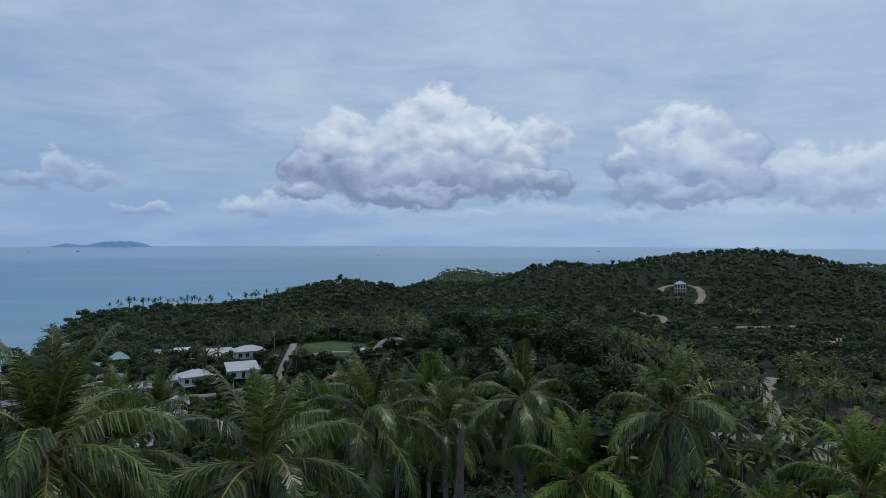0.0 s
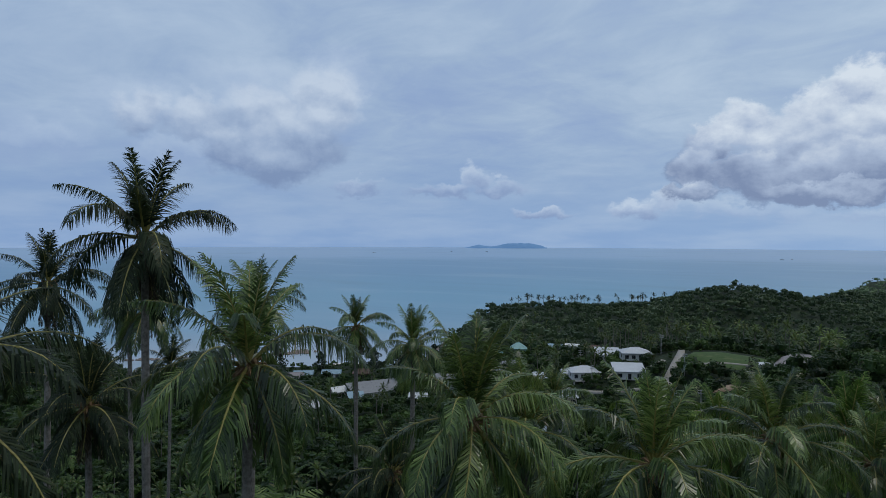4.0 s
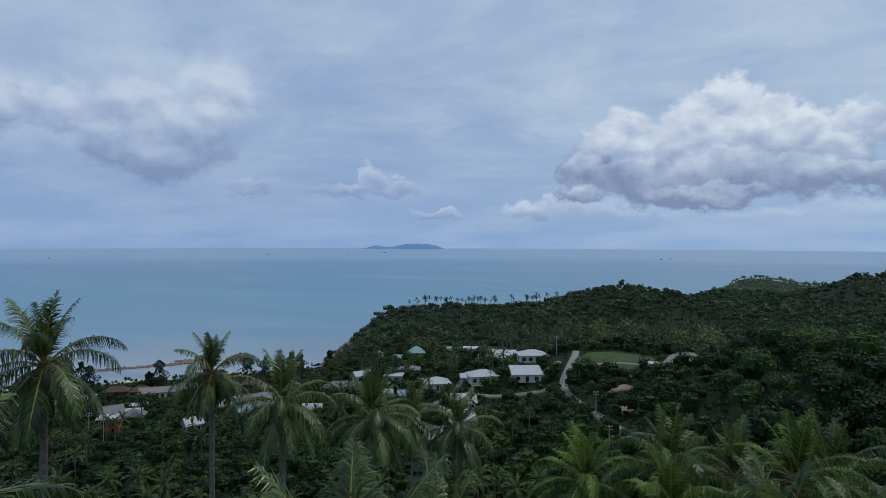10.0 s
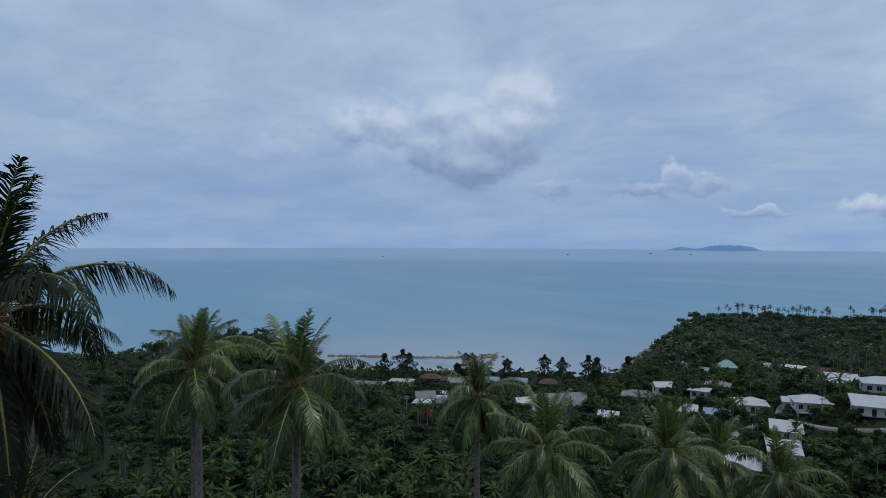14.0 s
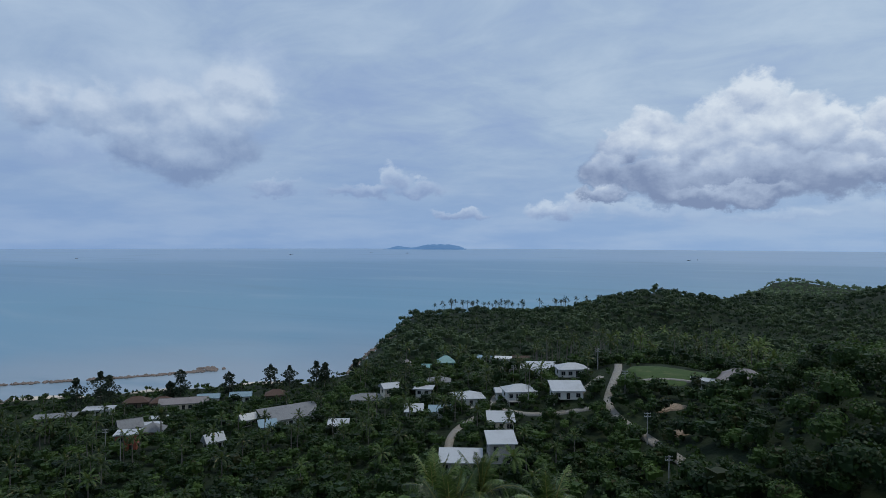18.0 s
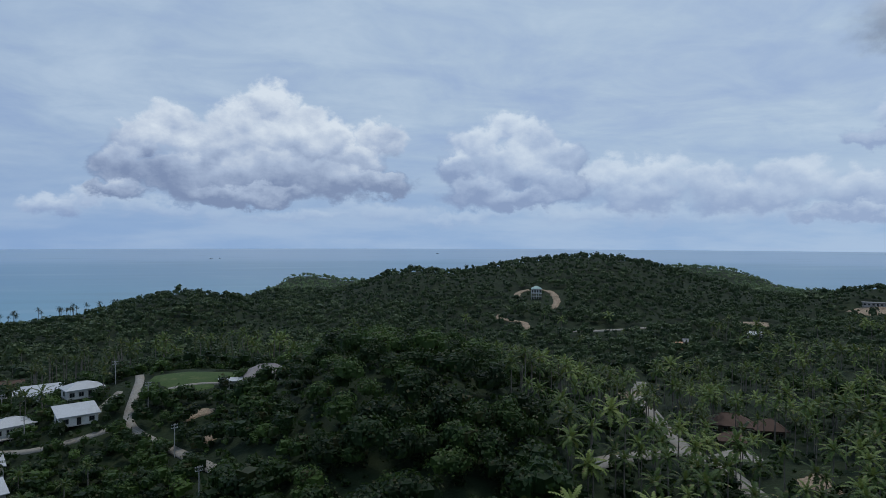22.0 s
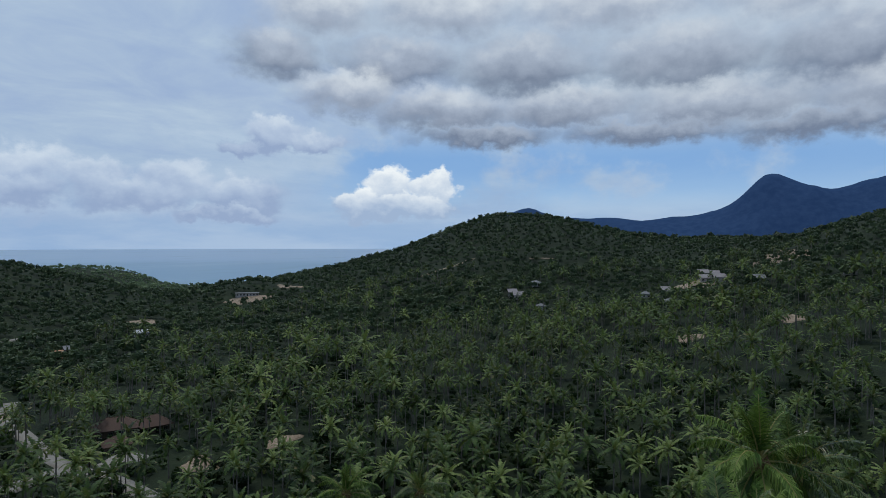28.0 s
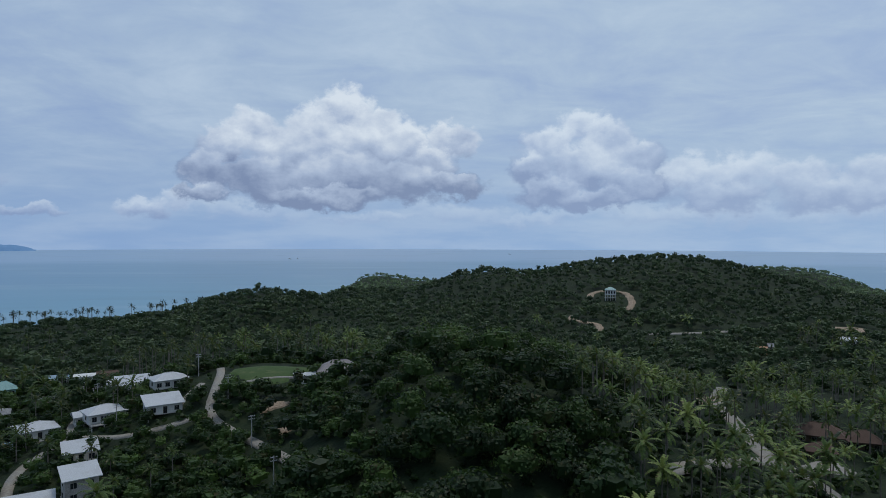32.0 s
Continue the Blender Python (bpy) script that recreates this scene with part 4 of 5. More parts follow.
def hero_palm(x, y, z, kind="green", size=1.0, seed=1, lean=1.0, label="", fronds=24, dry=3, nuts=6, tuft=0):
    """A coconut palm whose leaf base stands at (x, y, z); its trunk goes down to the ground."""
    r = random.Random(seed)
    g0 = float(land(x, y)) - 0.3
    la = r.uniform(0, 6.28)
    bx, by = lean * math.cos(la), lean * math.sin(la)
    palm = thing("coconut_palm", x + bx, y + by, g0, label=label or "coconut palm with arching green fronds on a slim grey trunk", category="palm tree", group="coconut palms on the near slope")
    h = z - g0
    bm = bmesh.new()
    n = 26
    pts, rs = [], []
    for i in range(n + 1):
        t = i / n
        k = (1 - t) ** 1.6
        pts.append(Vector((-bx * (1 - k), -by * (1 - k), h * t)))
        rs.append((0.17 - 0.06 * t + 0.10 * (1 - t) ** 8) * (1.0 + (0.05 if i % 2 else 0.0)))
    tube(bm, pts, rs, 9)
    part("trunk", bm, M["trunk"], palm)
    head = Vector((-bx, -by, h))
    for k in range(fronds):
        f = k / (fronds - 1)
        c = 1 if 0 < k <= tuft else min(6, int(f ** 0.8 * 7))
        leaf, stalk = SETS[kind][c][r.randrange(2)]
        s = size * r.uniform(0.88, 1.1)
        m = Matrix.Translation(head) @ Euler((r.uniform(-0.1, 0.1), r.uniform(-0.12, 0.12), k * 2.39996 + r.uniform(-0.2, 0.2))).to_matrix().to_4x4() @ Matrix.Scale(s, 4)
        fr = share("frond", leaf, palm, m)
        share("stalk", stalk, fr)
    for k in range(dry):
        leaf, stalk = DRY[k % 2]
        m = Matrix.Translation(head - Vector((0, 0, 0.2))) @ Euler((0, r.uniform(-0.1, 0.3), r.uniform(0, 6.28))).to_matrix().to_4x4() @ Matrix.Scale(size * r.uniform(0.7, 1.0), 4)
        fr = share("dry_frond", leaf, palm, m)
        share("stalk", stalk, fr)
    share("husk", HUSK, palm, Matrix.Translation(head) @ Matrix.Scale(size, 4))
    for k in range(nuts):
        a = r.uniform(0, 6.28)
        share("coconut", NUT, palm, Matrix.Translation(head + Vector((math.cos(a) * 0.36, math.sin(a) * 0.36, -0.3 - r.uniform(0, 0.25)))))
    return palm


BACKLIT_TALL = "very tall coconut palm with ragged fronds coloured as backlit against the sky"
hero_palm(-7.1, 14.2, 67.0, "green", 0.67, 11, label="coconut palm with a tall upright tuft and hanging fronds", tuft=6)
hero_palm(-8.3, 19.6, 65.1, "green", 0.67, 12, tuft=3)
hero_palm(-3.7, 17.5, 65.6, "green", 0.70, 13, label="broad coconut palm with arching green fronds and dry husks")
hero_palm(-1.7, 23.6, 65.0, "green", 0.67, 14, tuft=3)
hero_palm(1.0, 31.0, 62.6, "green", 0.58, 15)
hero_palm(4.5, 30.2, 64.0, "green", 0.68, 16, label="coconut palm with greyish dry lower fronds", dry=10)
hero_palm(9.0, 24.0, 65.1, "green", 0.66, 17, tuft=2)
hero_palm(5.7, 24.1, 62.7, "young", 0.74, 18, label="young bright green coconut palm with upright fronds", tuft=5)
hero_palm(15.2, 22.8, 62.8, "young", 0.72, 19, label="young bright green coconut palm with upright fronds", tuft=4)
hero_palm(9.3, 21.2, 61.4, "young", 0.60, 20, label="young bright green coconut palm with upright fronds")
hero_palm(12.0, 22.5, 61.2, "green", 0.60, 22)
hero_palm(-18.4, 12.8, 71.3, "dark", 0.74, 23, 0.5, BACKLIT_TALL, 24, 3, 8)
hero_palm(-11.5, 11.2, 68.3, "green", 0.69, 24, label="coconut palm with a ring of hanging fronds below its tuft", tuft=2)
hero_palm(-24.8, 30.1, 66.0, "green", 0.53, 25, 0.4)
hero_palm(-18.8, 27.7, 65.8, "green", 0.55, 26, 0.3, "slim coconut palm with yellowing lower fronds")
hero_palm(-22.7, 20.8, 68.2, "green", 0.58, 27)
hero_palm(-13.0, 5.2, 68.6, "dark", 0.78, 28, 0.6, "large coconut palm with drooping fronds in shaded colours and husks")
hero_palm(-28.5, 14.5, 69.3, "dark", 0.64, 29, 0.6, BACKLIT_TALL)
hero_palm(-30.5, 20.2, 67.6, "green", 0.61, 30, 0.3)
hero_palm(-34.8, 21.8, 67.3, "green", 0.56, 31, 0.4, "short-crowned coconut palm on a tall bare trunk")
hero_palm(-15.2, 21.5, 61.8, "dark", 0.67, 32)
hero_palm(-33.6, 59.6, 55.0, "green", 1.00, 33)
hero_palm(-32.7, 65.8, 53.6, "green", 1.00, 34)
hero_palm(-25.3, 60.4, 55.2, "green", 0.95, 35)
hero_palm(-4.8, 32.5, 62.3, "young", 0.67, 36, tuft=3)
hero_palm(-8.3, 34.0, 62.2, "young", 0.67, 37, tuft=3)
hero_palm(-6.3, 49.1, 58.4, "green", 0.95, 38)
hero_palm(0.0, 42.0, 60.8, "young", 0.90, 39)
hero_palm(2.0, 46.8, 59.4, "green", 0.95, 40)
hero_palm(-2.5, 50.2, 57.8, "green", 0.90, 41)
hero_palm(-26.6, 47.8, 59.2, "green", 0.95, 42)
hero_palm(24.5, 22.4, 63.5, "young", 0.95, 43, label="young bright green coconut palm with upright fronds", tuft=4)
hero_palm(29.3, 20.4, 61.7, "green", 1.00, 44)
hero_palm(47.7, 63.0, 46.5, "young", 1.00, 45)
hero_palm(56.1, 57.9, 44.5, "green", 1.00, 46)
hero_palm(-23.5, 13.6, 65.0, "dark", 0.72, 47)
hero_palm(-48.0, 33.0, 60.5, "dark", 0.80, 48)
hero_palm(-46.0, 12.0, 63.0, "dark", 0.80, 49)

# a dead palm: bare trunk with a broken top
bx, by = 1.7, 28.7
gz = float(land(bx, by)) - 0.3
dead = thing("dead_palm_trunk", bx, by, gz, label="bare grey trunk of a dead palm with a broken top", category="tree trunk")
bm = bmesh.new()
tube(bm, [(0, 0, (63.2 - gz) * k / 20) for k in range(21)], [0.16 - 0.002 * k + (0.006 if k % 2 else 0) for k in range(21)], 9)
part("trunk", bm, M["trunk"], dead)
bm = bmesh.new()
for k in range(5):
    a = k * 1.26
    tube(bm, [(math.cos(a) * 0.08, math.sin(a) * 0.08, 0), (math.cos(a) * 0.11, math.sin(a) * 0.11, 0.12 + 0.07 * (k % 3))], [0.035, 0.01], 5)
top = part("splinters", bm, M["bark"], dead)
top.matrix_basis = pose(0, 0, 63.2 - gz - 0.02)
for hx, hy in ((-7, 14), (-8, 20), (-4, 18), (6, 24), (9, 24), (-18, 13), (-12, 11), (-13, 5)):
    CLEAR.append((hx, hy, 3.0))
CLEAR += [(-6.0, 12.0, 26.0)]


# ---------- buildings ----------
def roof_mesh(w, d, over, rise, kind, thick=0.22):
    """Hip, gable, shed or flat roof over a plan w by d, with thickness, standing on z = 0."""
    bm = bmesh.new()
    a, b = w / 2 + over, d / 2 + over
    if kind == "flat":
        return box(bm, -a, a, -b, b, 0, thick * 1.4, 0.03)
    if kind == "shed":
        v = [(-a, -b, 0), (a, -b, 0), (a, b, rise), (-a, b, rise)]
        ring = [v]
        tops = [bm.verts.new((p[0], p[1], p[2] + thick)) for p in v]
        lows = [bm.verts.new(p) for p in v]
        bm.faces.new(tops), bm.faces.new(lows[::-1])
        for k in range(4):
            bm.faces.new((lows[k], lows[(k + 1) % 4], tops[(k + 1) % 4], tops[k]))
        return bm
    run = (a - b if kind == "hip" else a)
    if kind == "hip" and a < b:
        run = 0.2
    for dz in (0.0, thick):
        e = [bm.verts.new((x, y, dz)) for x, y in ((-a, -b), (a, -b), (a, b), (-a, b))]
        t0, t1 = bm.verts.new((-run, 0, rise + dz)), bm.verts.new((run, 0, rise + dz))
        fs = [(e[0], e[1], t1, t0), (e[2], e[3], t0, t1), (e[1], e[2], t1), (e[3], e[0], t0)]
        for f in fs:
            bm.faces.new(f if dz else f[::-1])
        if dz:
            for k in range(4):
                bm.faces.new((low[k], low[(k + 1) % 4], e[(k + 1) % 4], e[k]))
        low = e
    return bm


def house(x, y, turn, w, d, storeys, roof_kind, wall, roof, label, rise=1.3, over=0.7, category="house", stilts=0.0, veranda=False, lift=0.0, clear=None, front=-1):
    """A small house with walls, roof, windows, a door and, if wanted, a veranda or stilts. Local -y looks to the front."""
    g0 = float(land(x, y)) + lift - 0.4
    if roof_kind == "shed":
        rise = rise * 1.5 + 0.5
    elif roof_kind != "flat":
        rise *= 1.25
    w, d = w * 0.92, d * 0.92
    ob = thing("house", x, y, g0, turn, label=label, category=category, group="houses of the village")
    hh = 2.8 * storeys
    bm = bmesh.new()
    box(bm, -w / 2, w / 2, -d / 2, d / 2, stilts if stilts else -1.5, stilts + hh, 0.03)
    part("wall", bm, wall, ob)
    rf = part("roof", roof_mesh(w, d, over, rise, roof_kind), roof, ob)
    rf.matrix_basis = pose(0, 0, stilts + hh - 0.02)
    if roof_kind in ("hip", "gable") and w > 6:
        bm = bmesh.new()
        run = max(0.2, w / 2 - d / 2) if roof_kind == "hip" else w / 2 + over
        tube(bm, [(-run, 0, rise + 0.24), (run, 0, rise + 0.24)], [0.11, 0.11], 6)
        part("ridge_cap", bm, roof, rf)
    bm = bmesh.new()
    box(bm, -w / 2 - 0.12, w / 2 + 0.12, -d / 2 - 0.12, d / 2 + 0.12, (stilts or 0) - 0.12, (stilts or 0) + 0.1)
    part("plinth", bm, M["concrete"], ob)
    if stilts:
        for px in (-w / 2 + 0.3, w / 2 - 0.3):
            for py in (-d / 2 + 0.3, d / 2 - 0.3):
                bm = bmesh.new()
                box(bm, px - 0.15, px + 0.15, py - 0.15, py + 0.15, -1.5, stilts)
                part("post", bm, M["concrete"], ob)
    nwin = max(2, int(w / 2.6))
    for s in range(storeys):
        z0 = stilts + 2.8 * s
        for k in range(nwin):
            cx = -w / 2 + w * (k + 0.5) / nwin
            is_door = s == 0 and k == nwin // 2
            ww, w0, w1 = (1.0, 0.1, 2.15) if is_door else (1.35, 0.75, 2.1)
            yf = -d / 2
            bm = bmesh.new()
            box(bm, cx - ww / 2 - 0.09, cx + ww / 2 + 0.09, yf - 0.06, yf + 0.02, z0 + w0 - 0.08, z0 + w1 + 0.09)
            fr = part("door" if is_door else "window", bm, M["wood"] if is_door else M["concrete"], ob)
            bm = bmesh.new()
            for a, b in ((cx - ww / 2, cx - 0.03), (cx + 0.03, cx + ww / 2)):
                box(bm, a, b, yf - 0.075, yf - 0.055, z0 + w0, z0 + w1)
            part("pane", bm, M["glass"], fr)
        for sgn in (-1, 1):
            bm = bmesh.new()
            xs = sgn * w / 2
            box(bm, xs - 0.06, xs + 0.06, -0.75, 0.75, z0 + 0.7, z0 + 2.15)
            fr = part("window", bm, M["concrete"], ob)
            bm = bmesh.new()
            box(bm, xs - 0.075, xs + 0.075, -0.62, 0.62, z0 + 0.82, z0 + 2.05)
            part("pane", bm, M["glass"], fr)
    if veranda:
        bm = bmesh.new()
        box(bm, -w / 2, w / 2, -d / 2 - 2.2, -d / 2 - 0.02, stilts - 0.2, stilts + 0.02)
        part("veranda_floor", bm, M["concrete"], ob)
        for k in range(4):
            px = -w / 2 + 0.15 + (w - 0.3) * k / 3
            bm = bmesh.new()
            box(bm, px - 0.09, px + 0.09, -d / 2 - 2.15, -d / 2 - 1.97, -1.2, stilts + 2.5)
            part("post", bm, M["white"], ob)
        bm = bmesh.new()
        box(bm, -w / 2, w / 2, -d / 2 - 2.12, -d / 2 - 2.04, stilts + 0.85, stilts + 0.93)
        for k in range(int(w / 0.6)):
            px = -w / 2 + 0.3 + k * 0.6
            box(bm, px - 0.02, px + 0.02, -d / 2 - 2.1, -d / 2 - 2.06, stilts, stilts + 0.86)
        part("railing", bm, M["metal"], ob)
    c = clear * 0.62 if clear is not None else max(w, d) * 0.5 + 1.0
    CLEAR.append((x, y, c))
    vx, vy = CX - x, CY - y
    n = math.hypot(vx, vy)
    CLEAR.append((x + vx / n * c * 0.9, y + vy / n * c * 0.9, c * 0.55))
    return ob


W_SHED, W_HIP = "white rendered house under a pale sheet-metal shed roof", "white rendered bungalow under a pale hipped roof"
house(-90.1, 186, 24, 12.5, 6.5, 1, "shed", M["concrete"], M["roof_white"], "long grey concrete house under a pale sheet-metal roof", 1.0, clear=12)
house(-79.9, 191.5, 30, 8.0, 7.0, 2, "shed", M["concrete"], M["roof_white"], "two-storey grey concrete house on posts under a pale roof", 0.8, stilts=1.6, clear=11)
house(-88.1, 212.4, 26, 8.5, 6.5, 1, "shed", M["cream"], M["roof_white"], W_SHED, 0.8, veranda=True, stilts=1.0)
house(-110.9, 238.6, 34, 10.5, 8.5, 1, "hip", M["white"], M["roof_white"], W_HIP, 1.5, veranda=True, stilts=0.8)
house(-119, 246, 22, 7.0, 5.0, 1, "flat", M["white"], M["roof_white"], "small white annex under a flat pale roof", 0.4)
house(-116.8, 225.8, 28, 8.0, 6.5, 1, "gable", M["white"], M["roof_blue"], "white house under a slate-blue metal roof", 1.2)
house(-127.4, 225.2, 28, 6.5, 5.5, 1, "shed", M["white"], M["roof_white"], W_SHED, 0.7)
house(-135.3, 247.7, 20, 6.5, 6.0, 2, "flat", M["white"], M["roof_white"], "two-storey white cube house under a wide flat roof", 0.3, over=1.1)
house(-91.2, 238.5, 35, 11.5, 8.5, 1, "hip", M["white"], M["roof_white"], W_HIP, 1.5, veranda=True, stilts=0.8)
house(-99, 243, 30, 6.0, 5.5, 1, "gable", M["white"], M["roof_white"], "small white bungalow under a pale gable roof", 1.0)
house(-76.1, 254.3, 30, 11.5, 8.0, 1, "hip", M["white"], M["roof_white"], W_HIP, 1.4, stilts=1.2)
house(-72.4, 234.0, 26, 11.0, 8.5, 1, "shed", M["white"], M["roof_white"], W_SHED, 0.8, stilts=0.6)
house(-92.3, 272.5, 24, 14.0, 9.0, 1, "shed", M["white"], M["roof_white"], W_SHED, 0.9, stilts=0.6)
house(-125.0, 310.2, 18, 8.0, 7.0, 2, "flat", M["white"], M["white"], "white modern villa with terraces and dark window bands", 0.3, over=0.5, stilts=2.2)
house(-117.2, 294.5, 24, 10.5, 7.0, 1, "hip", M["cream"], M["roof_grey"], "cream bungalow under a grey hipped roof", 1.4)
house(-106.0, 294.3, 24, 8.0, 6.0, 1, "shed", M["white"], M["roof_white"], W_SHED, 0.6)
house(-141.5, 273.8, 24, 10.0, 8.0, 1, "hip", M["cream"], M["roof_grey"], "cream bungalow under a grey hipped roof", 1.4)
house(-152.1, 248.9, 52, 7.5, 6.0, 2, "gable", M["cream"], M["roof_white"], "two-storey cream house under a pale gable roof", 1.3)
house(-159.8, 244.1, 30, 15.0, 8.0, 1, "hip", M["concrete"], M["roof_grey"], "long bungalow under a grey tiled roof", 1.5)
house(-127.8, 284.7, 24, 9.0, 5.5, 1, "hip", M["cream"], M["roof_grey"], "low cream house under a grey roof among trees", 1.0)
house(-155.0, 307.9, 30, 8.5, 6.5, 2, "hip", M["roof_teal"], M["roof_teal"], "teal painted house under a peaked teal roof", 2.4)
house(-163.0, 306.0, 20, 8.0, 5.0, 1, "gable", M["white"], M["roof_teal"], "low house under a faded teal sheet roof", 1.0)
house(-148.0, 340.3, 15, 9.0, 5.0, 1, "shed", M["white"], M["roof_blue"], "low shelter under a light blue sheet roof", 0.5)
house(-128.2, 344.3, 20, 9.0, 6.0, 1, "gable", M["wood"], M["roof_brown"], "dark timber house under a brown roof", 1.5)
house(-178.8, 309.9, 20, 5.0, 5.0, 1, "hip", M["cream"], M["roof_mauve"], "small round-shouldered hut under a taupe roof", 2.0)
house(-175.1, 212.7, 62, 24.0, 9.0, 1, "shed", M["white"], M["roof_grey"], "long hall under a big grey metal roof", 1.6, clear=16)
house(-201.5, 162.1, 40, 7.0, 6.0, 2, "flat", M["roof_red"], M["roof_white"], "two-storey red house under a flat white roof", 0.3, clear=9)
house(-217.8, 175.3, 60, 8.0, 7.0, 1, "gable", M["concrete"], M["roof_grey"], "grey gabled house beside the palm grove", 2.0)
house(-213.0, 181.0, 40, 6.0, 4.5, 1, "flat", M["white"], M["roof_white"], "small white flat-roofed house", 0.3)
house(-206.6, 175.9, 35, 8.0, 7.0, 1, "hip", M["wood"], M["roof_grey"], "dark house under a charcoal hipped roof", 1.8)
house(-252.9, 188.2, 40, 11.0, 6.0, 1, "flat", M["white"], M["roof_white"], "white flat-roofed beach house", 0.3)
house(-257.2, 172.6, 45, 15.0, 7.0, 1, "flat", M["wood"], M["roof_grey"], "dark modern flat-roofed house with white end wall", 0.3)
house(-249.9, 203.3, 40, 10.0, 6.0, 1, "hip", M["wood"], M["roof_brown"], "beach bungalow under a reddish brown roof", 1.6)
house(-240.0, 208.0, 40, 9.0, 6.0, 1, "hip", M["wood"], M["roof_brown"], "beach bungalow under a reddish brown roof", 1.6)
house(-230.5, 211.0, 42, 20.0, 6.0, 1, "gable", M["cream"], M["roof_mauve"], "long beach building under a taupe gable roof", 1.5)
house(-228.0, 222.0, 40, 9.0, 5.0, 1, "gable", M["white"], M["roof_blue"], "beach hut under a blue roof", 1.2)
house(-218.0, 231.0, 38, 9.0, 5.0, 1, "gable", M["white"], M["roof_blue"], "beach hut under a blue roof", 1.2)
house(-206.0, 240.0, 38, 9.0, 6.0, 1, "hip", M["wood"], M["roof_brown"], "beach bungalow under a reddish brown roof", 1.6)
house(-219.2, 188.2, 40, 7.0, 4.0, 1, "flat", M["white"], M["roof_white"], "small white flat-roofed house", 0.3)
house(-186.5, 201.7, 70, 6.0, 4.0, 1, "gable", M["white"], M["white"], "small white gabled house among trees", 1.6)
house(-172.7, 197.5, 50, 6.0, 4.0, 1, "shed", M["white"], M["roof_blue"], "small house under a pale blue roof among trees", 0.8)
house(-176.2, 175.1, 70, 6.0, 4.0, 1, "gable", M["white"], M["roof_white"], "small white house with a steep gable among trees", 2.0)
house(-148.6, 207.4, 30, 7.0, 4.0, 1, "shed", M["white"], M["roof_white"], "small white house under a pale roof among trees", 0.8)
house(-18.0, 250.0, 8, 15.0, 9.5, 1, "hip", M["white"], M["roof_mauve"], "white bungalow under a broad taupe tiled roof", 2.6, over=1.0, clear=13)
house(-29.5, 246.0, 8, 7.0, 5.0, 1, "flat", M["white"], M["roof_white"], "white flat-roofed wing beside the lawn", 0.3, clear=6)
house(137.0, 212.0, -35, 14.0, 8.5, 1, "hip", M["wood"], M["roof_brown"], "open timber house under a brown tiled roof", 2.6, over=1.2, clear=6)
house(145.0, 203.0, -25, 9.0, 7.0, 1, "hip", M["wood"], M["roof_brown"], "open timber house under a brown tiled roof", 2.4, over=1.2, clear=5)
house(124.0, 195.0, -30, 7.5, 5.5, 1, "hip", M["wood"], M["roof_brown"], "small timber hut under a brown tiled roof", 1.8, over=0.8, clear=7)
house(216.5, 357.3, -20, 6.0, 5.0, 1, "gable", M["orange"], M["orange"], "small hut under an orange clay roof", 1.4)
house(228.0, 362.0, -20, 7.0, 5.0, 1, "gable", M["wood"], M["roof_grey"], "dark hut under a grey roof", 1.4)
house(285.9, 374.5, -35, 9.0, 5.0, 1, "shed", M["white"], M["roof_white"], "small shed under a pale roof in the valley", 0.6)
house(452.0, 432.0, -45, 22.0, 7.0, 1, "flat", M["concrete"], M["roof_grey"], "dark concrete building on a cut terrace", 0.4, clear=16)
for hx, hy, ht, hw in ((425.5, 161.7, -65, 9.0), (431.0, 168.0, -60, 8.0), (461.6, 159.3, -65, 9.0), (402.4, 138.9, -60, 7.0), (433.7, 75.3, -75, 8.0), (404.2, 57.0, -75, 9.0), (465.8, 30.2, -80, 10.0), (475.0, 40.0, -80, 8.0), (503.1, 42.2, -80, 9.0), (436.4, 7.0, -85, 8.0), (426.2, -40.3, -90, 9.0), (440.0, 63.0, -75, 7.0), (490.0, 34.0, -80, 8.0)):
    pale = int(hx * 7 + hy) % 3
    house(hx, hy, ht, hw * 0.8, 5.0, 1, "shed" if pale else "hip", M["white"] if pale == 1 else M["concrete"], (M["roof_grey"], M["roof_grey"], M["roof_mauve"])[pale], "hillside bungalow under a grey sheet roof among palms", 1.2, stilts=1.0)

# the tall villa on the hill: open columns below, teal roof
vx, vy = 189.7, 508.0
villa = thing("hilltop_villa", vx, vy, float(land(vx, vy)) - 1.0, -22, label="unfinished three-storey white villa on columns with a teal roof", category="villa")
bm = bmesh.new()
box(bm, -6, 6, -5, 5, 5.5, 9.5, 0.05)
part("wall", bm, M["white"], villa)
for kx in range(5):
    for ky in (-4.6, 4.6):
        bm = bmesh.new()
        box(bm, -5.6 + kx * 2.8 - 0.3, -5.6 + kx * 2.8 + 0.3, ky - 0.3, ky + 0.3, -2, 5.5)
        part("column", bm, M["white"], villa)
for z0 in (2.6, 5.35):
    bm = bmesh.new()
    box(bm, -6.6, 6.6, -5.8, 5.6, z0, z0 + 0.25)
    part("floor_slab", bm, M["concrete"], villa)
for k in range(4):
    bm = bmesh.new()
    cx = -4.5 + 3.0 * k
    box(bm, cx - 0.9, cx + 0.9, -5.08, -4.95, 6.3, 8.8)
    w_ = part("window", bm, M["concrete"], villa)
    bm = bmesh.new()
    box(bm, cx - 0.78, cx + 0.78, -5.11, -5.06, 6.42, 8.68)
    part("pane", bm, M["glass"], w_)
rf = part("roof", roof_mesh(11, 9.4, 0.9, 2.4, "hip"), M["roof_teal"], villa)
rf.matrix_basis = pose(0, 0, 9.5)
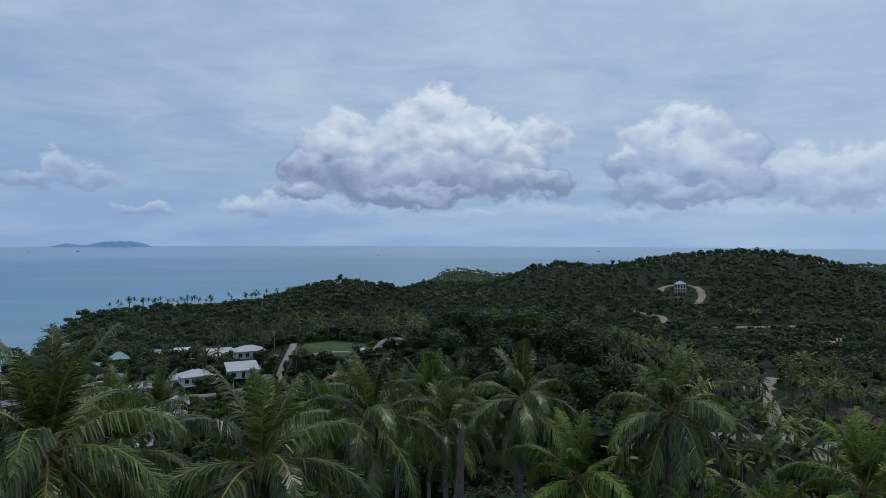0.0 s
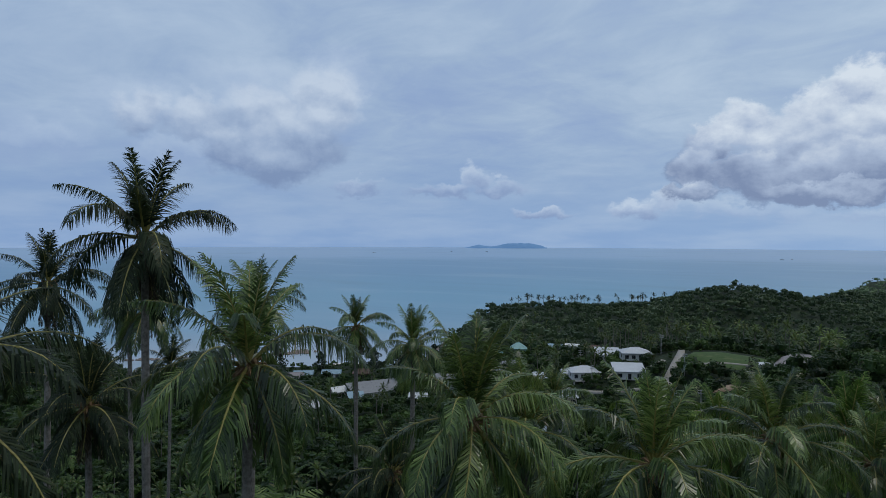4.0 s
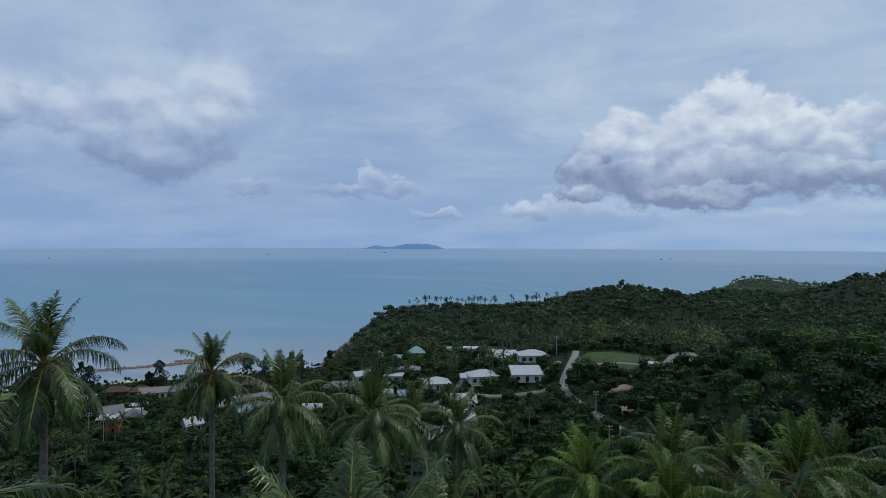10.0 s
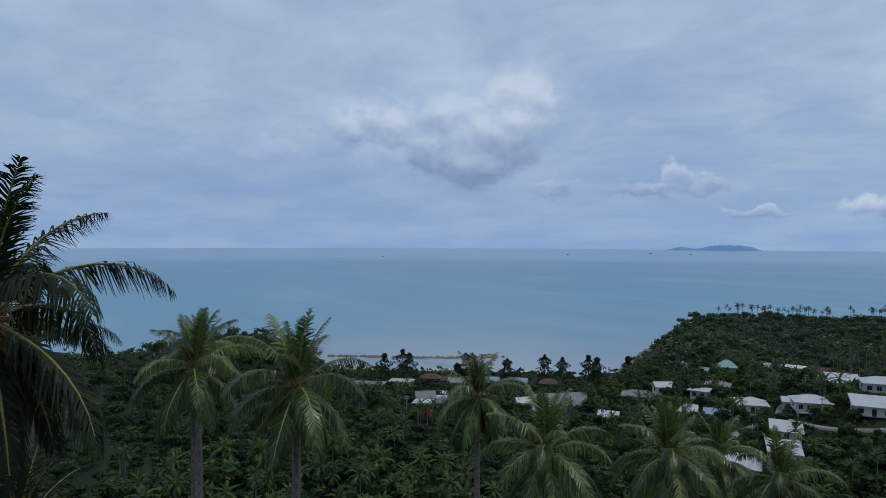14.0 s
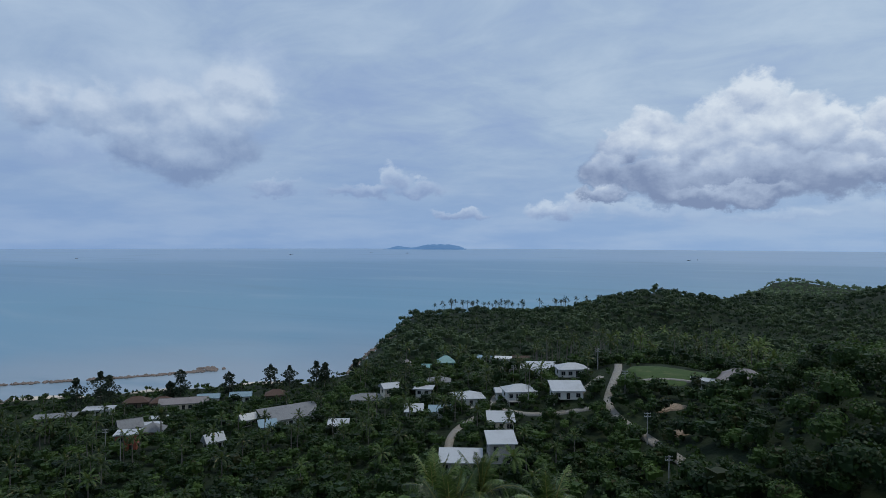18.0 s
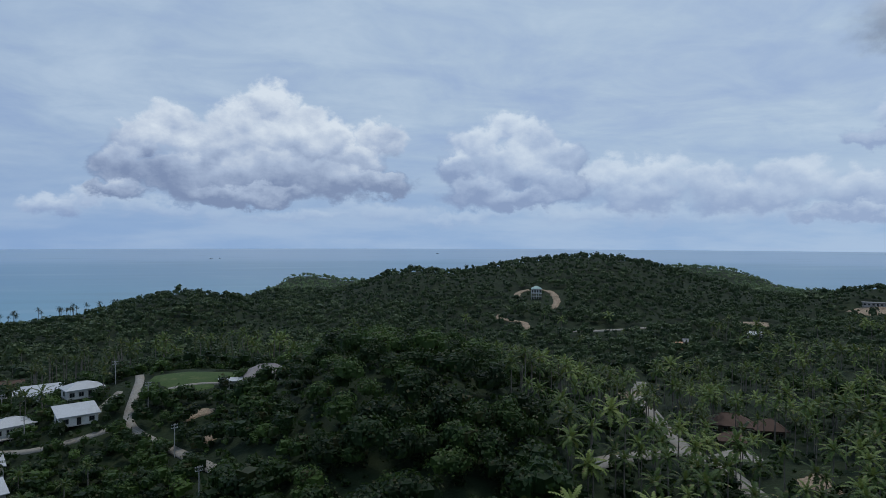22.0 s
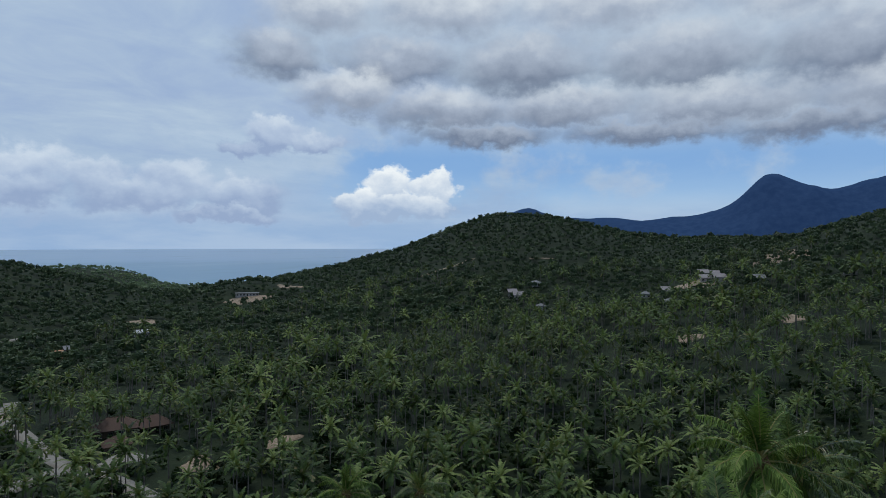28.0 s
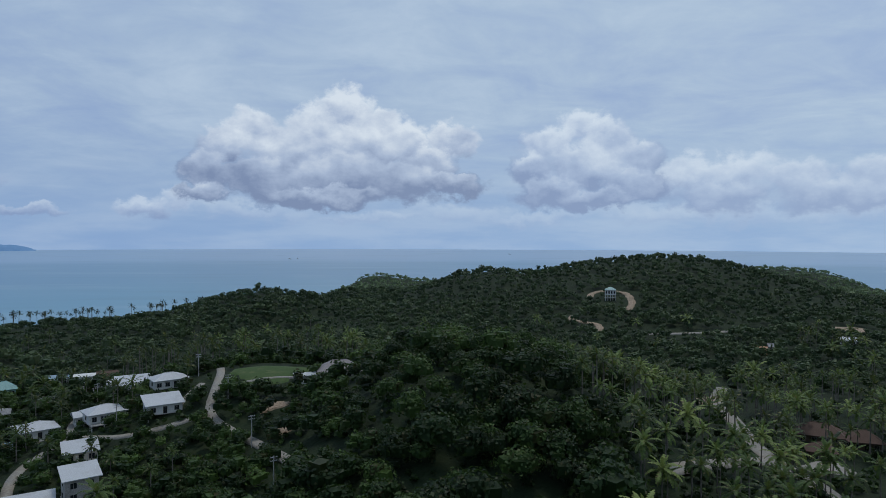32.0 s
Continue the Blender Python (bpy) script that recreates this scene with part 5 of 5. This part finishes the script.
villa.scale = (0.68, 0.68, 0.92)
CLEAR += [(vx, vy, 10.0), (vx - 5, vy - 11, 8.0), (vx - 9, vy - 22, 6.0)]


# ---------- roads, lawn, bare ground ----------
def ribbon(name, pts, width, mat, label, category, lift=0.35, kind="structure", clear=None, wobble=0.0):
    """A strip laid over the ground along points."""
    p = [Vector((x, y)) for x, y in pts]
    fine = []
    for a, b in zip(p, p[1:]):
        n = max(2, int((b - a).length / 3))
        fine += [a.lerp(b, k / n) for k in range(n)]
    fine.append(p[-1])
    for _ in range(3):
        fine = [fine[0]] + [(fine[i - 1] + fine[i] * 2 + fine[i + 1]) / 4 for i in range(1, len(fine) - 1)] + [fine[-1]]
    vs, fs = [], []
    r = random.Random(3)
    for i, q in enumerate(fine):
        d = (fine[min(i + 1, len(fine) - 1)] - fine[max(i - 1, 0)]).normalized()
        s = Vector((-d.y, d.x))
        zc = float(land(q.x, q.y)) + lift
        for k, o in enumerate((-0.55, -0.5, 0.0, 0.5, 0.55)):
            e = q + s * o * (width + r.uniform(-wobble, wobble))
            vs.append((e.x, e.y, max(zc, float(land(e.x, e.y)) + lift * 0.6) + (-0.7 if abs(o) > 0.52 else 0)))
        if i:
            for k in range(4):
                fs.append([(i - 1) * 5 + k, (i - 1) * 5 + k + 1, i * 5 + k + 1, i * 5 + k])
        CLEAR.append((q.x, q.y, clear if clear is not None else width * 0.5 + 1.2))
    ob = raw(name, vs, [f[::-1] for f in fs], mat, smooth=True)
    return tagged(ob, label, category, kind=kind)


def patch(name, x, y, rx, ry, turn, mat, label, category, lift=0.3, clear=True, seed=1):
    """An uneven patch of other ground, laid over the land."""
    r = random.Random(seed)
    vs, fs = [], []
    n, rings = 28, 6
    rim_ = [1 + 0.22 * math.sin(3 * a * 2 * math.pi / n + seed) + r.uniform(-0.12, 0.12) for a in range(n)]
    c, s = math.cos(radians(turn)), math.sin(radians(turn))
    vs.append((x, y, float(land(x, y)) + lift))
    for k in range(1, rings + 1):
        for a in range(n):
            u = 2 * math.pi * a / n
            px, py = math.cos(u) * rx * k / rings * rim_[a], math.sin(u) * ry * k / rings * rim_[a]
            wx, wy = x + px * c - py * s, y + px * s + py * c
            vs.append((wx, wy, float(land(wx, wy)) + (lift if k < rings else -0.5) + r.uniform(-0.06, 0.06)))
    tri = [[0, 1 + a, 1 + (a + 1) % n, 1 + (a + 1) % n] for a in range(n)]
    for k in range(rings - 1):
        for a in range(n):
            fs.append([1 + k * n + a, 1 + (k + 1) * n + a, 1 + (k + 1) * n + (a + 1) % n, 1 + k * n + (a + 1) % n])
    bm = bmesh.new()
    bv = [bm.verts.new(v) for v in vs]
    for f in fs:
        bm.faces.new([bv[i] for i in f])
    for f in tri:
        bm.faces.new([bv[i] for i in f[:3]])
    for f in bm.faces:
        f.smooth = True
    ob = part(name, bm, mat)
    if clear:
        for k in range(-2, 3):
            for j in range(-2, 3):
                if k * k + j * j < 6:
                    px, py = k * rx * 0.4, j * ry * 0.4
                    CLEAR.append((x + px * c - py * s, y + px * s + py * c, min(rx, ry) * 0.42 + 1))
    return tagged(ob, label, category, kind="structure")


ribbon("road", [(-62, 270), (-59.5, 259), (-58.3, 242), (-58, 228.5), (-53, 222), (-47.5, 217), (-40, 207), (-31.5, 191), (-26, 180)], 2.7, M["road"], "pale concrete lane climbing past the village", "road", clear=2.4)
ribbon("road", [(-58, 228.5), (-68, 224), (-82, 222), (-98, 230), (-104, 246), (-98, 262)], 2.2, M["road"], "narrow concrete lane between the houses", "road")
ribbon("road", [(-98, 230), (-104, 214), (-102, 202), (-98, 194)], 2.6, M["road"], "pale concrete yard and lane below the houses", "road")
ribbon("road", [(-64, 250), (-67, 240), (-69, 232)], 2.0, M["road"], "short concrete drive beside a white house", "road")
ribbon("road", [(152, 292), (140, 276), (133, 263), (124, 240), (116, 222), (107, 201), (104, 188), (106, 176), (103, 161), (100, 150), (98, 138)], 5.2, M["road"], "pale concrete road winding through the palm grove", "road", clear=4.4)
ribbon("road", [(104, 190), (90, 183), (75, 174.5), (60, 165)], 4.4, M["road"], "pale side road in the palm grove", "road", clear=4.0)
ribbon("road", [(176, 414), (190, 411), (208, 409), (229, 408), (250, 405)], 4.0, M["road"], "pale hillside road across the valley", "road", clear=7.5)
ribbon("path", [(150, 430), (156, 446), (149, 458), (143, 470), (150, 480)], 4.5, M["dirt"], "pale dirt track up to the villa", "track", clear=6.5, wobble=1.6)
ribbon("path", [(178, 520), (183, 534), (196, 540), (208, 524), (206, 506), (200, 490), (190, 474)], 5.0, M["dirt"], "bare tan track looping round the villa", "track", clear=6.5, wobble=1.6)
ribbon("path", [(490, 271), (505, 265), (522, 257), (539, 249), (550, 246)], 5.0, M["dirt"], "tan cutting along the far hillside", "track", clear=6.0, wobble=1.5)
ribbon("path", [(548, 190), (553, 180), (556, 170)], 4.0, M["dirt"], "tan cutting along the far hillside", "track", clear=5.0, wobble=1.5)
patch("lawn", -42, 256, 15, 12, 20, M["grass"], "mown green lawn on the slope", "lawn", 0.35)
ribbon("path", [(-50, 246), (-42, 250), (-33, 250)], 1.6, M["road"], "curving garden path on the lawn", "path", 0.5)
patch("earth_cut", -37, 228, 4.5, 2.2, 25, M["dirt"], "bare tan earth bank with scattered rubble", "bare ground", 0.5, seed=4)
patch("earth_cut", -32.5, 209, 4.5, 2.4, -50, M["dirt"], "bare tan earth bank beside the lane", "bare ground", 0.5, seed=5)
patch("earth_cut", 322, 414, 12, 8, 0, M["dirt"], "bare tan earth by the valley road", "bare ground", 0.5, seed=6)
patch("earth_cut", 446, 424, 24, 10, -45, M["dirt"], "tan quarried terrace on the knoll", "bare ground", 0.6, seed=7)
patch("earth_cut", 503, 424, 14, 8, -40, M["dirt"], "tan quarried terrace on the knoll", "bare ground", 0.6, seed=8)
patch("earth_cut", 124, 161, 8, 5, 60, M["dirt"], "bare sandy clearing among palms", "bare ground", 0.4, seed=9)
patch("earth_cut", 149, 152, 7, 4.5, 0, M["dirt"], "bare sandy clearing among palms", "bare ground", 0.4, seed=10)
patch("earth_cut", 119, 186, 8, 6, 0, M["road"], "pale yard before the timber houses", "yard", 0.4, seed=11)
patch("earth_cut", 134, 270, 9, 6, 30, M["dirt"], "pale rubble and bare earth beside the grove road", "bare ground", 0.4, seed=16)
patch("earth_cut", 315, 41, 9, 7, 0, M["dirt"], "bare brown earth among palms", "bare ground", 0.4, seed=12)
patch("earth_cut", 341, -4, 8, 6, 0, M["dirt"], "bare brown earth among palms", "bare ground", 0.4, seed=13)
patch("earth_cut", 542, -13, 40, 22, 0, M["dirt"], "cleared brown hillside", "bare ground", 0.4, False, seed=14)
patch("earth_cut", 470, 45, 22, 14, 0, M["dirt"], "bare ground round the hillside bungalows", "bare ground", 0.4, seed=15)
ribbon("beach", [spot(b_, float(np.interp(b_, COAST_B, COAST_D)) - 3.0) for b_ in range(-62, -36, 3)], 7.0, M["sand"], "pale sandy beach by the village", "beach", 0.15, clear=1.0, wobble=2.0)


# ---------- poles, shore, boats, far land ----------
def pole(x, y, h, turn):
    """A concrete power pole with two cross-arms and insulators."""
    g0 = float(land(x, y))
    ob = thing("power_pole", x, y, g0, turn, label="grey concrete power pole with cross-arms", category="power pole", group="power poles")
    bm = bmesh.new()
    tube(bm, [(0, 0, -0.5), (0, 0, h)], [0.17, 0.11], 8)
    part("shaft", bm, M["concrete"], ob)
    for z0 in (h - 0.4, h - 1.2):
        bm = bmesh.new()
        box(bm, -0.9, 0.9, -0.06, 0.06, z0, z0 + 0.12)
        arm = part("cross_arm", bm, M["metal"], ob)
        for px in (-0.8, -0.3, 0.3, 0.8):
            bm = bmesh.new()
            tube(bm, [(px, 0, z0 + 0.12), (px, 0, z0 + 0.34)], [0.05, 0.07], 6)
            part("insulator", bm, M["white"], arm)
    CLEAR.append((x + (CX - x) * 0.03, y + (CY - y) * 0.03, 4.5))
    return ob


for px, py, h, a in ((-41.0, 205.0, 9.0, 30), (-31.2, 172.0, 9.0, 30), (-53, 236, 8.0, 10), (-68, 262, 8.0, 10), (-84, 228, 8.0, 60), (-102, 262, 8.0, 40), (-196, 150, 10.0, 40), (-189, 150, 10.0, 40)):
    pole(px, py, h, a)

# breakwater of heaped stones
r = np.random.default_rng(21)
bar = []
for k in range(330):
    t = r.uniform(0, 1)
    b = -62.5 + t * 14.5
    d = 388 - 10 * math.sin(t * 2.2) - 4 * t + r.normal(0, 0.9)
    if 0.36 < t < 0.4:
        continue
    x, y = spot(b, d)
    bar.append((x, y, r.uniform(0.5, 1.3)))
for k in range(60):
    x, y = spot(-47.6 + r.normal(0, 0.5), 381 + r.normal(0, 3.5))
    bar.append((x, y, r.uniform(0.5, 1.5)))
kinds = [(ICO_V * (1, 0.8, 0.6) * (1 + r.normal(size=(len(ICO_V), 1)) * 0.15), np.concatenate([ICO_F, ICO_F[:, 2:]], 1)) for _ in range(4)]
bx = np.array(bar)
ob = scatter("breakwater", kinds, bx[:, 0], bx[:, 1], np.full(len(bx), 0.1), r.uniform(0, 6.28, len(bx)), bx[:, 2] * 1.25, np.full(len(bx), 0.5), M["rock"])
tagged(ob, "low breakwater of heaped brown stones off the beach", "breakwater", kind="stuff")
# rocks round the cape and the left point
rk = []
for k in range(900):
    b = r.choice([r.uniform(-36, -27), r.uniform(-34, -30), r.uniform(-66, -61.5)])
    d = np.interp(b, COAST_B, COAST_D) + r.normal(2.5, 3.0)
    x, y = spot(b, d)
    rk.append((x, y, r.uniform(0.5, 1.8)))
rk = np.array(rk)
ob = scatter("shore_rocks", kinds, rk[:, 0], rk[:, 1], np.maximum(land(rk[:, 0], rk[:, 1]), 0.0) + 0.1, r.uniform(0, 6.28, len(rk)), rk[:, 2], np.full(len(rk), 0.5), M["rock"])
tagged(ob, "brown boulders along the rocky cape", "shore rocks", kind="stuff")


def boat(x, y, turn, s):
    ob = thing("fishing_boat", x, y, -0.2, turn, label="small dark fishing boat on the calm sea", category="boat", group="boats on the sea")
    bm = bmesh.new()
    n = 9
    for side in (0,):
        rows = []
        for i in range(n):
            t = i / (n - 1) * 2 - 1
            half = 0.9 * s * (1 - abs(t) ** 2.4) + 0.05
            lift = 0.5 * s * abs(t) ** 3
            rows.append([bm.verts.new((t * 4 * s, q * half, zq)) for q, zq in ((-1, 0.9 * s + lift), (-0.6, 0), (0.6, 0), (1, 0.9 * s + lift))])
        for a, b in zip(rows, rows[1:]):
            for k in range(4):
                bm.faces.new((a[k], a[(k + 1) % 4], b[(k + 1) % 4], b[k]))
    part("hull", bm, M["boat"], ob)
    bm = bmesh.new()
    box(bm, -1.4 * s, 0.4 * s, -0.6 * s, 0.6 * s, 0.9 * s, 2.2 * s, 0.05)
    part("cabin", bm, M["white"], ob)
    bm = bmesh.new()
    tube(bm, [(0.9 * s, 0, 0.8 * s), (0.9 * s, 0, 3.6 * s)], [0.06 * s, 0.04 * s], 6)
    part("mast", bm, M["boat"], ob)


for b, d, a, s in ((-5.5, 2450, 20, 1.6), (-4.8, 2500, 80, 1.5), (-56.5, 2600, 10, 1.5), (-40, 3000, 30, 1.8), (-33, 3400, 0, 1.6), (-29.8, 3300, 50, 1.7), (14, 3300, 0, 1.6)):
    bx_, by_ = spot(b, d)
    boat(bx_, by_, a, s)


def far_range(name, b0, b1, dist, depth, profile, mat, label, category, seed):
    """A far mass of land: a ridge whose height over the sea follows profile(0..1), with a slope before and behind."""
    n, m = 120, 14
    r = random.Random(seed)
    vs, fs = [], []
    for i in range(n + 1):
        t = i / n
        b = b0 + (b1 - b0) * t
        h = profile(t) + (noise.noise((t * 26, seed, 0)) * 0.045 + noise.noise((t * 70, seed, 3)) * 0.018) * profile(t)
        for j in range(m + 1):
            u = j / m * 2 - 1
            d = dist + u * depth
            x, y = spot(b, d)
            z = h * (1 - abs(u) ** 1.4) - 3 + h * 0.16 * noise.noise((t * 18, u * 3, seed)) * (1 - abs(u))
            vs.append((x, y, z))
            if i and j:
                a = i * (m + 1) + j
                fs.append([a - m - 2, a - 1, a, a - m - 1])
    ob = raw(name, vs, fs, mat, smooth=True)
    return tagged(ob, label, category, kind="structure")


def bump_(t, c, w, h):
    return h * math.exp(-(((t - c) / w) ** 2))


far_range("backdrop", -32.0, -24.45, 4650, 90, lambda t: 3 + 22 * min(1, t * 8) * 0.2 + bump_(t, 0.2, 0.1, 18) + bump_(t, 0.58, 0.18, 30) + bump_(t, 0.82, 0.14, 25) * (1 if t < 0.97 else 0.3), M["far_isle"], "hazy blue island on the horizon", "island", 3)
far_range("backdrop", 68.0, 128.0, 4300, 520, lambda t: 215 + bump_(t, 0.1, 0.05, 45) + bump_(t, 0.42, 0.06, 200) + bump_(t, 0.60, 0.13, 230) + bump_(t, 0.85, 0.2, 260), M["far_haze"], "forested mountain range coloured blue for distance haze", "mountain", 9)


# ---------- single trees ----------
def casuarina(x, y, h, seed):
    r = np.random.default_rng(seed)
    g0 = float(land(x, y)) - 0.3
    ob = thing("casuarina_tree", x, y, g0, label="feathery dark casuarina tree by the beach", category="tree", group="casuarina trees by the beach")
    bm = bmesh.new()
    tube(bm, [(0, 0, 0), (0.1, 0, h * 0.5), (0, 0.1, h * 0.95)], [0.26, 0.16, 0.04], 7)
    for k in range(9):
        a, z0 = k * 2.4, h * (0.25 + 0.07 * k)
        tube(bm, [(0, 0, z0), (math.cos(a) * h * 0.16, math.sin(a) * h * 0.16, z0 + h * 0.1)], [0.07, 0.02], 5)
    part("trunk", bm, M["bark"], ob)
    n = 760
    t = r.uniform(0.18, 1.0, n)
    rad_ = h * 0.36 * np.sin(np.pi * (0.12 + 0.86 * t)) ** 0.8 * np.sqrt(r.uniform(0.05, 1, n)) * (0.75 + 0.35 * np.sin(t * 17 + seed))
    a = r.uniform(0, 6.28, n)
    p = np.stack([np.cos(a) * rad_, np.sin(a) * rad_, t * h], -1)
    v, f = leaves_at(p, unit(r.normal(size=(n, 3))), 0.55, r, 0.5)
    raw("crown", v, f, M["needles"], ob, tone=np.full(len(v), 0.5))
    CLEAR.append((x, y, 3.0))


for k, (x, y, h) in enumerate(((-259, 193, 16.5), (-266, 187, 14), (-262, 199, 13.5), (-243, 220, 14.0), (-228, 234, 12.0), (-218, 250, 13.5), (-210, 254, 13.0), (-206, 269, 13.0), (-203, 272, 12.0), (-201, 295, 10.0), (-246, 217, 9.0))):
    casuarina(x, y, h, 40 + k)

# palms along the ridge of the headland, each against the sea
pr = np.random.default_rng(31)
hv, hf = palm_head(pr, 13, 3.2, 4)
bm = bmesh.new()
tube(bm, [(0.4, 0, 0), (0.1, 0, 5), (0, 0, 10)], [0.2, 0.16, 0.11], 6)
first = thing("ridge_palm", 0, 0, 0, label="slim coconut palm on the headland ridge", category="palm tree", group="palms along the headland ridge")
part("trunk", bm, M["trunk"], first)
cr = raw("crown", hv, hf, M["palm_backlit"], first)
cr.matrix_basis = pose(0, 0, 10)
done = False
for k in range(58):
    b = pr.uniform(-25.5, -12.5) if k < 50 else pr.uniform(-28, -25)
    d = float(np.interp(b, COAST_B, COAST_D)) - pr.uniform(14, 40)
    x, y = spot(b, d)
    m = pose(x, y, float(land(x, y)) - 0.2, 0, 0, pr.uniform(0, 360)) 
    if not done:
        first.matrix_basis = m
        done = True
    else:
        c = copy_thing(first, m)
        s = pr.uniform(0.75, 1.2)
        c.scale = (s, s, s)

planting()
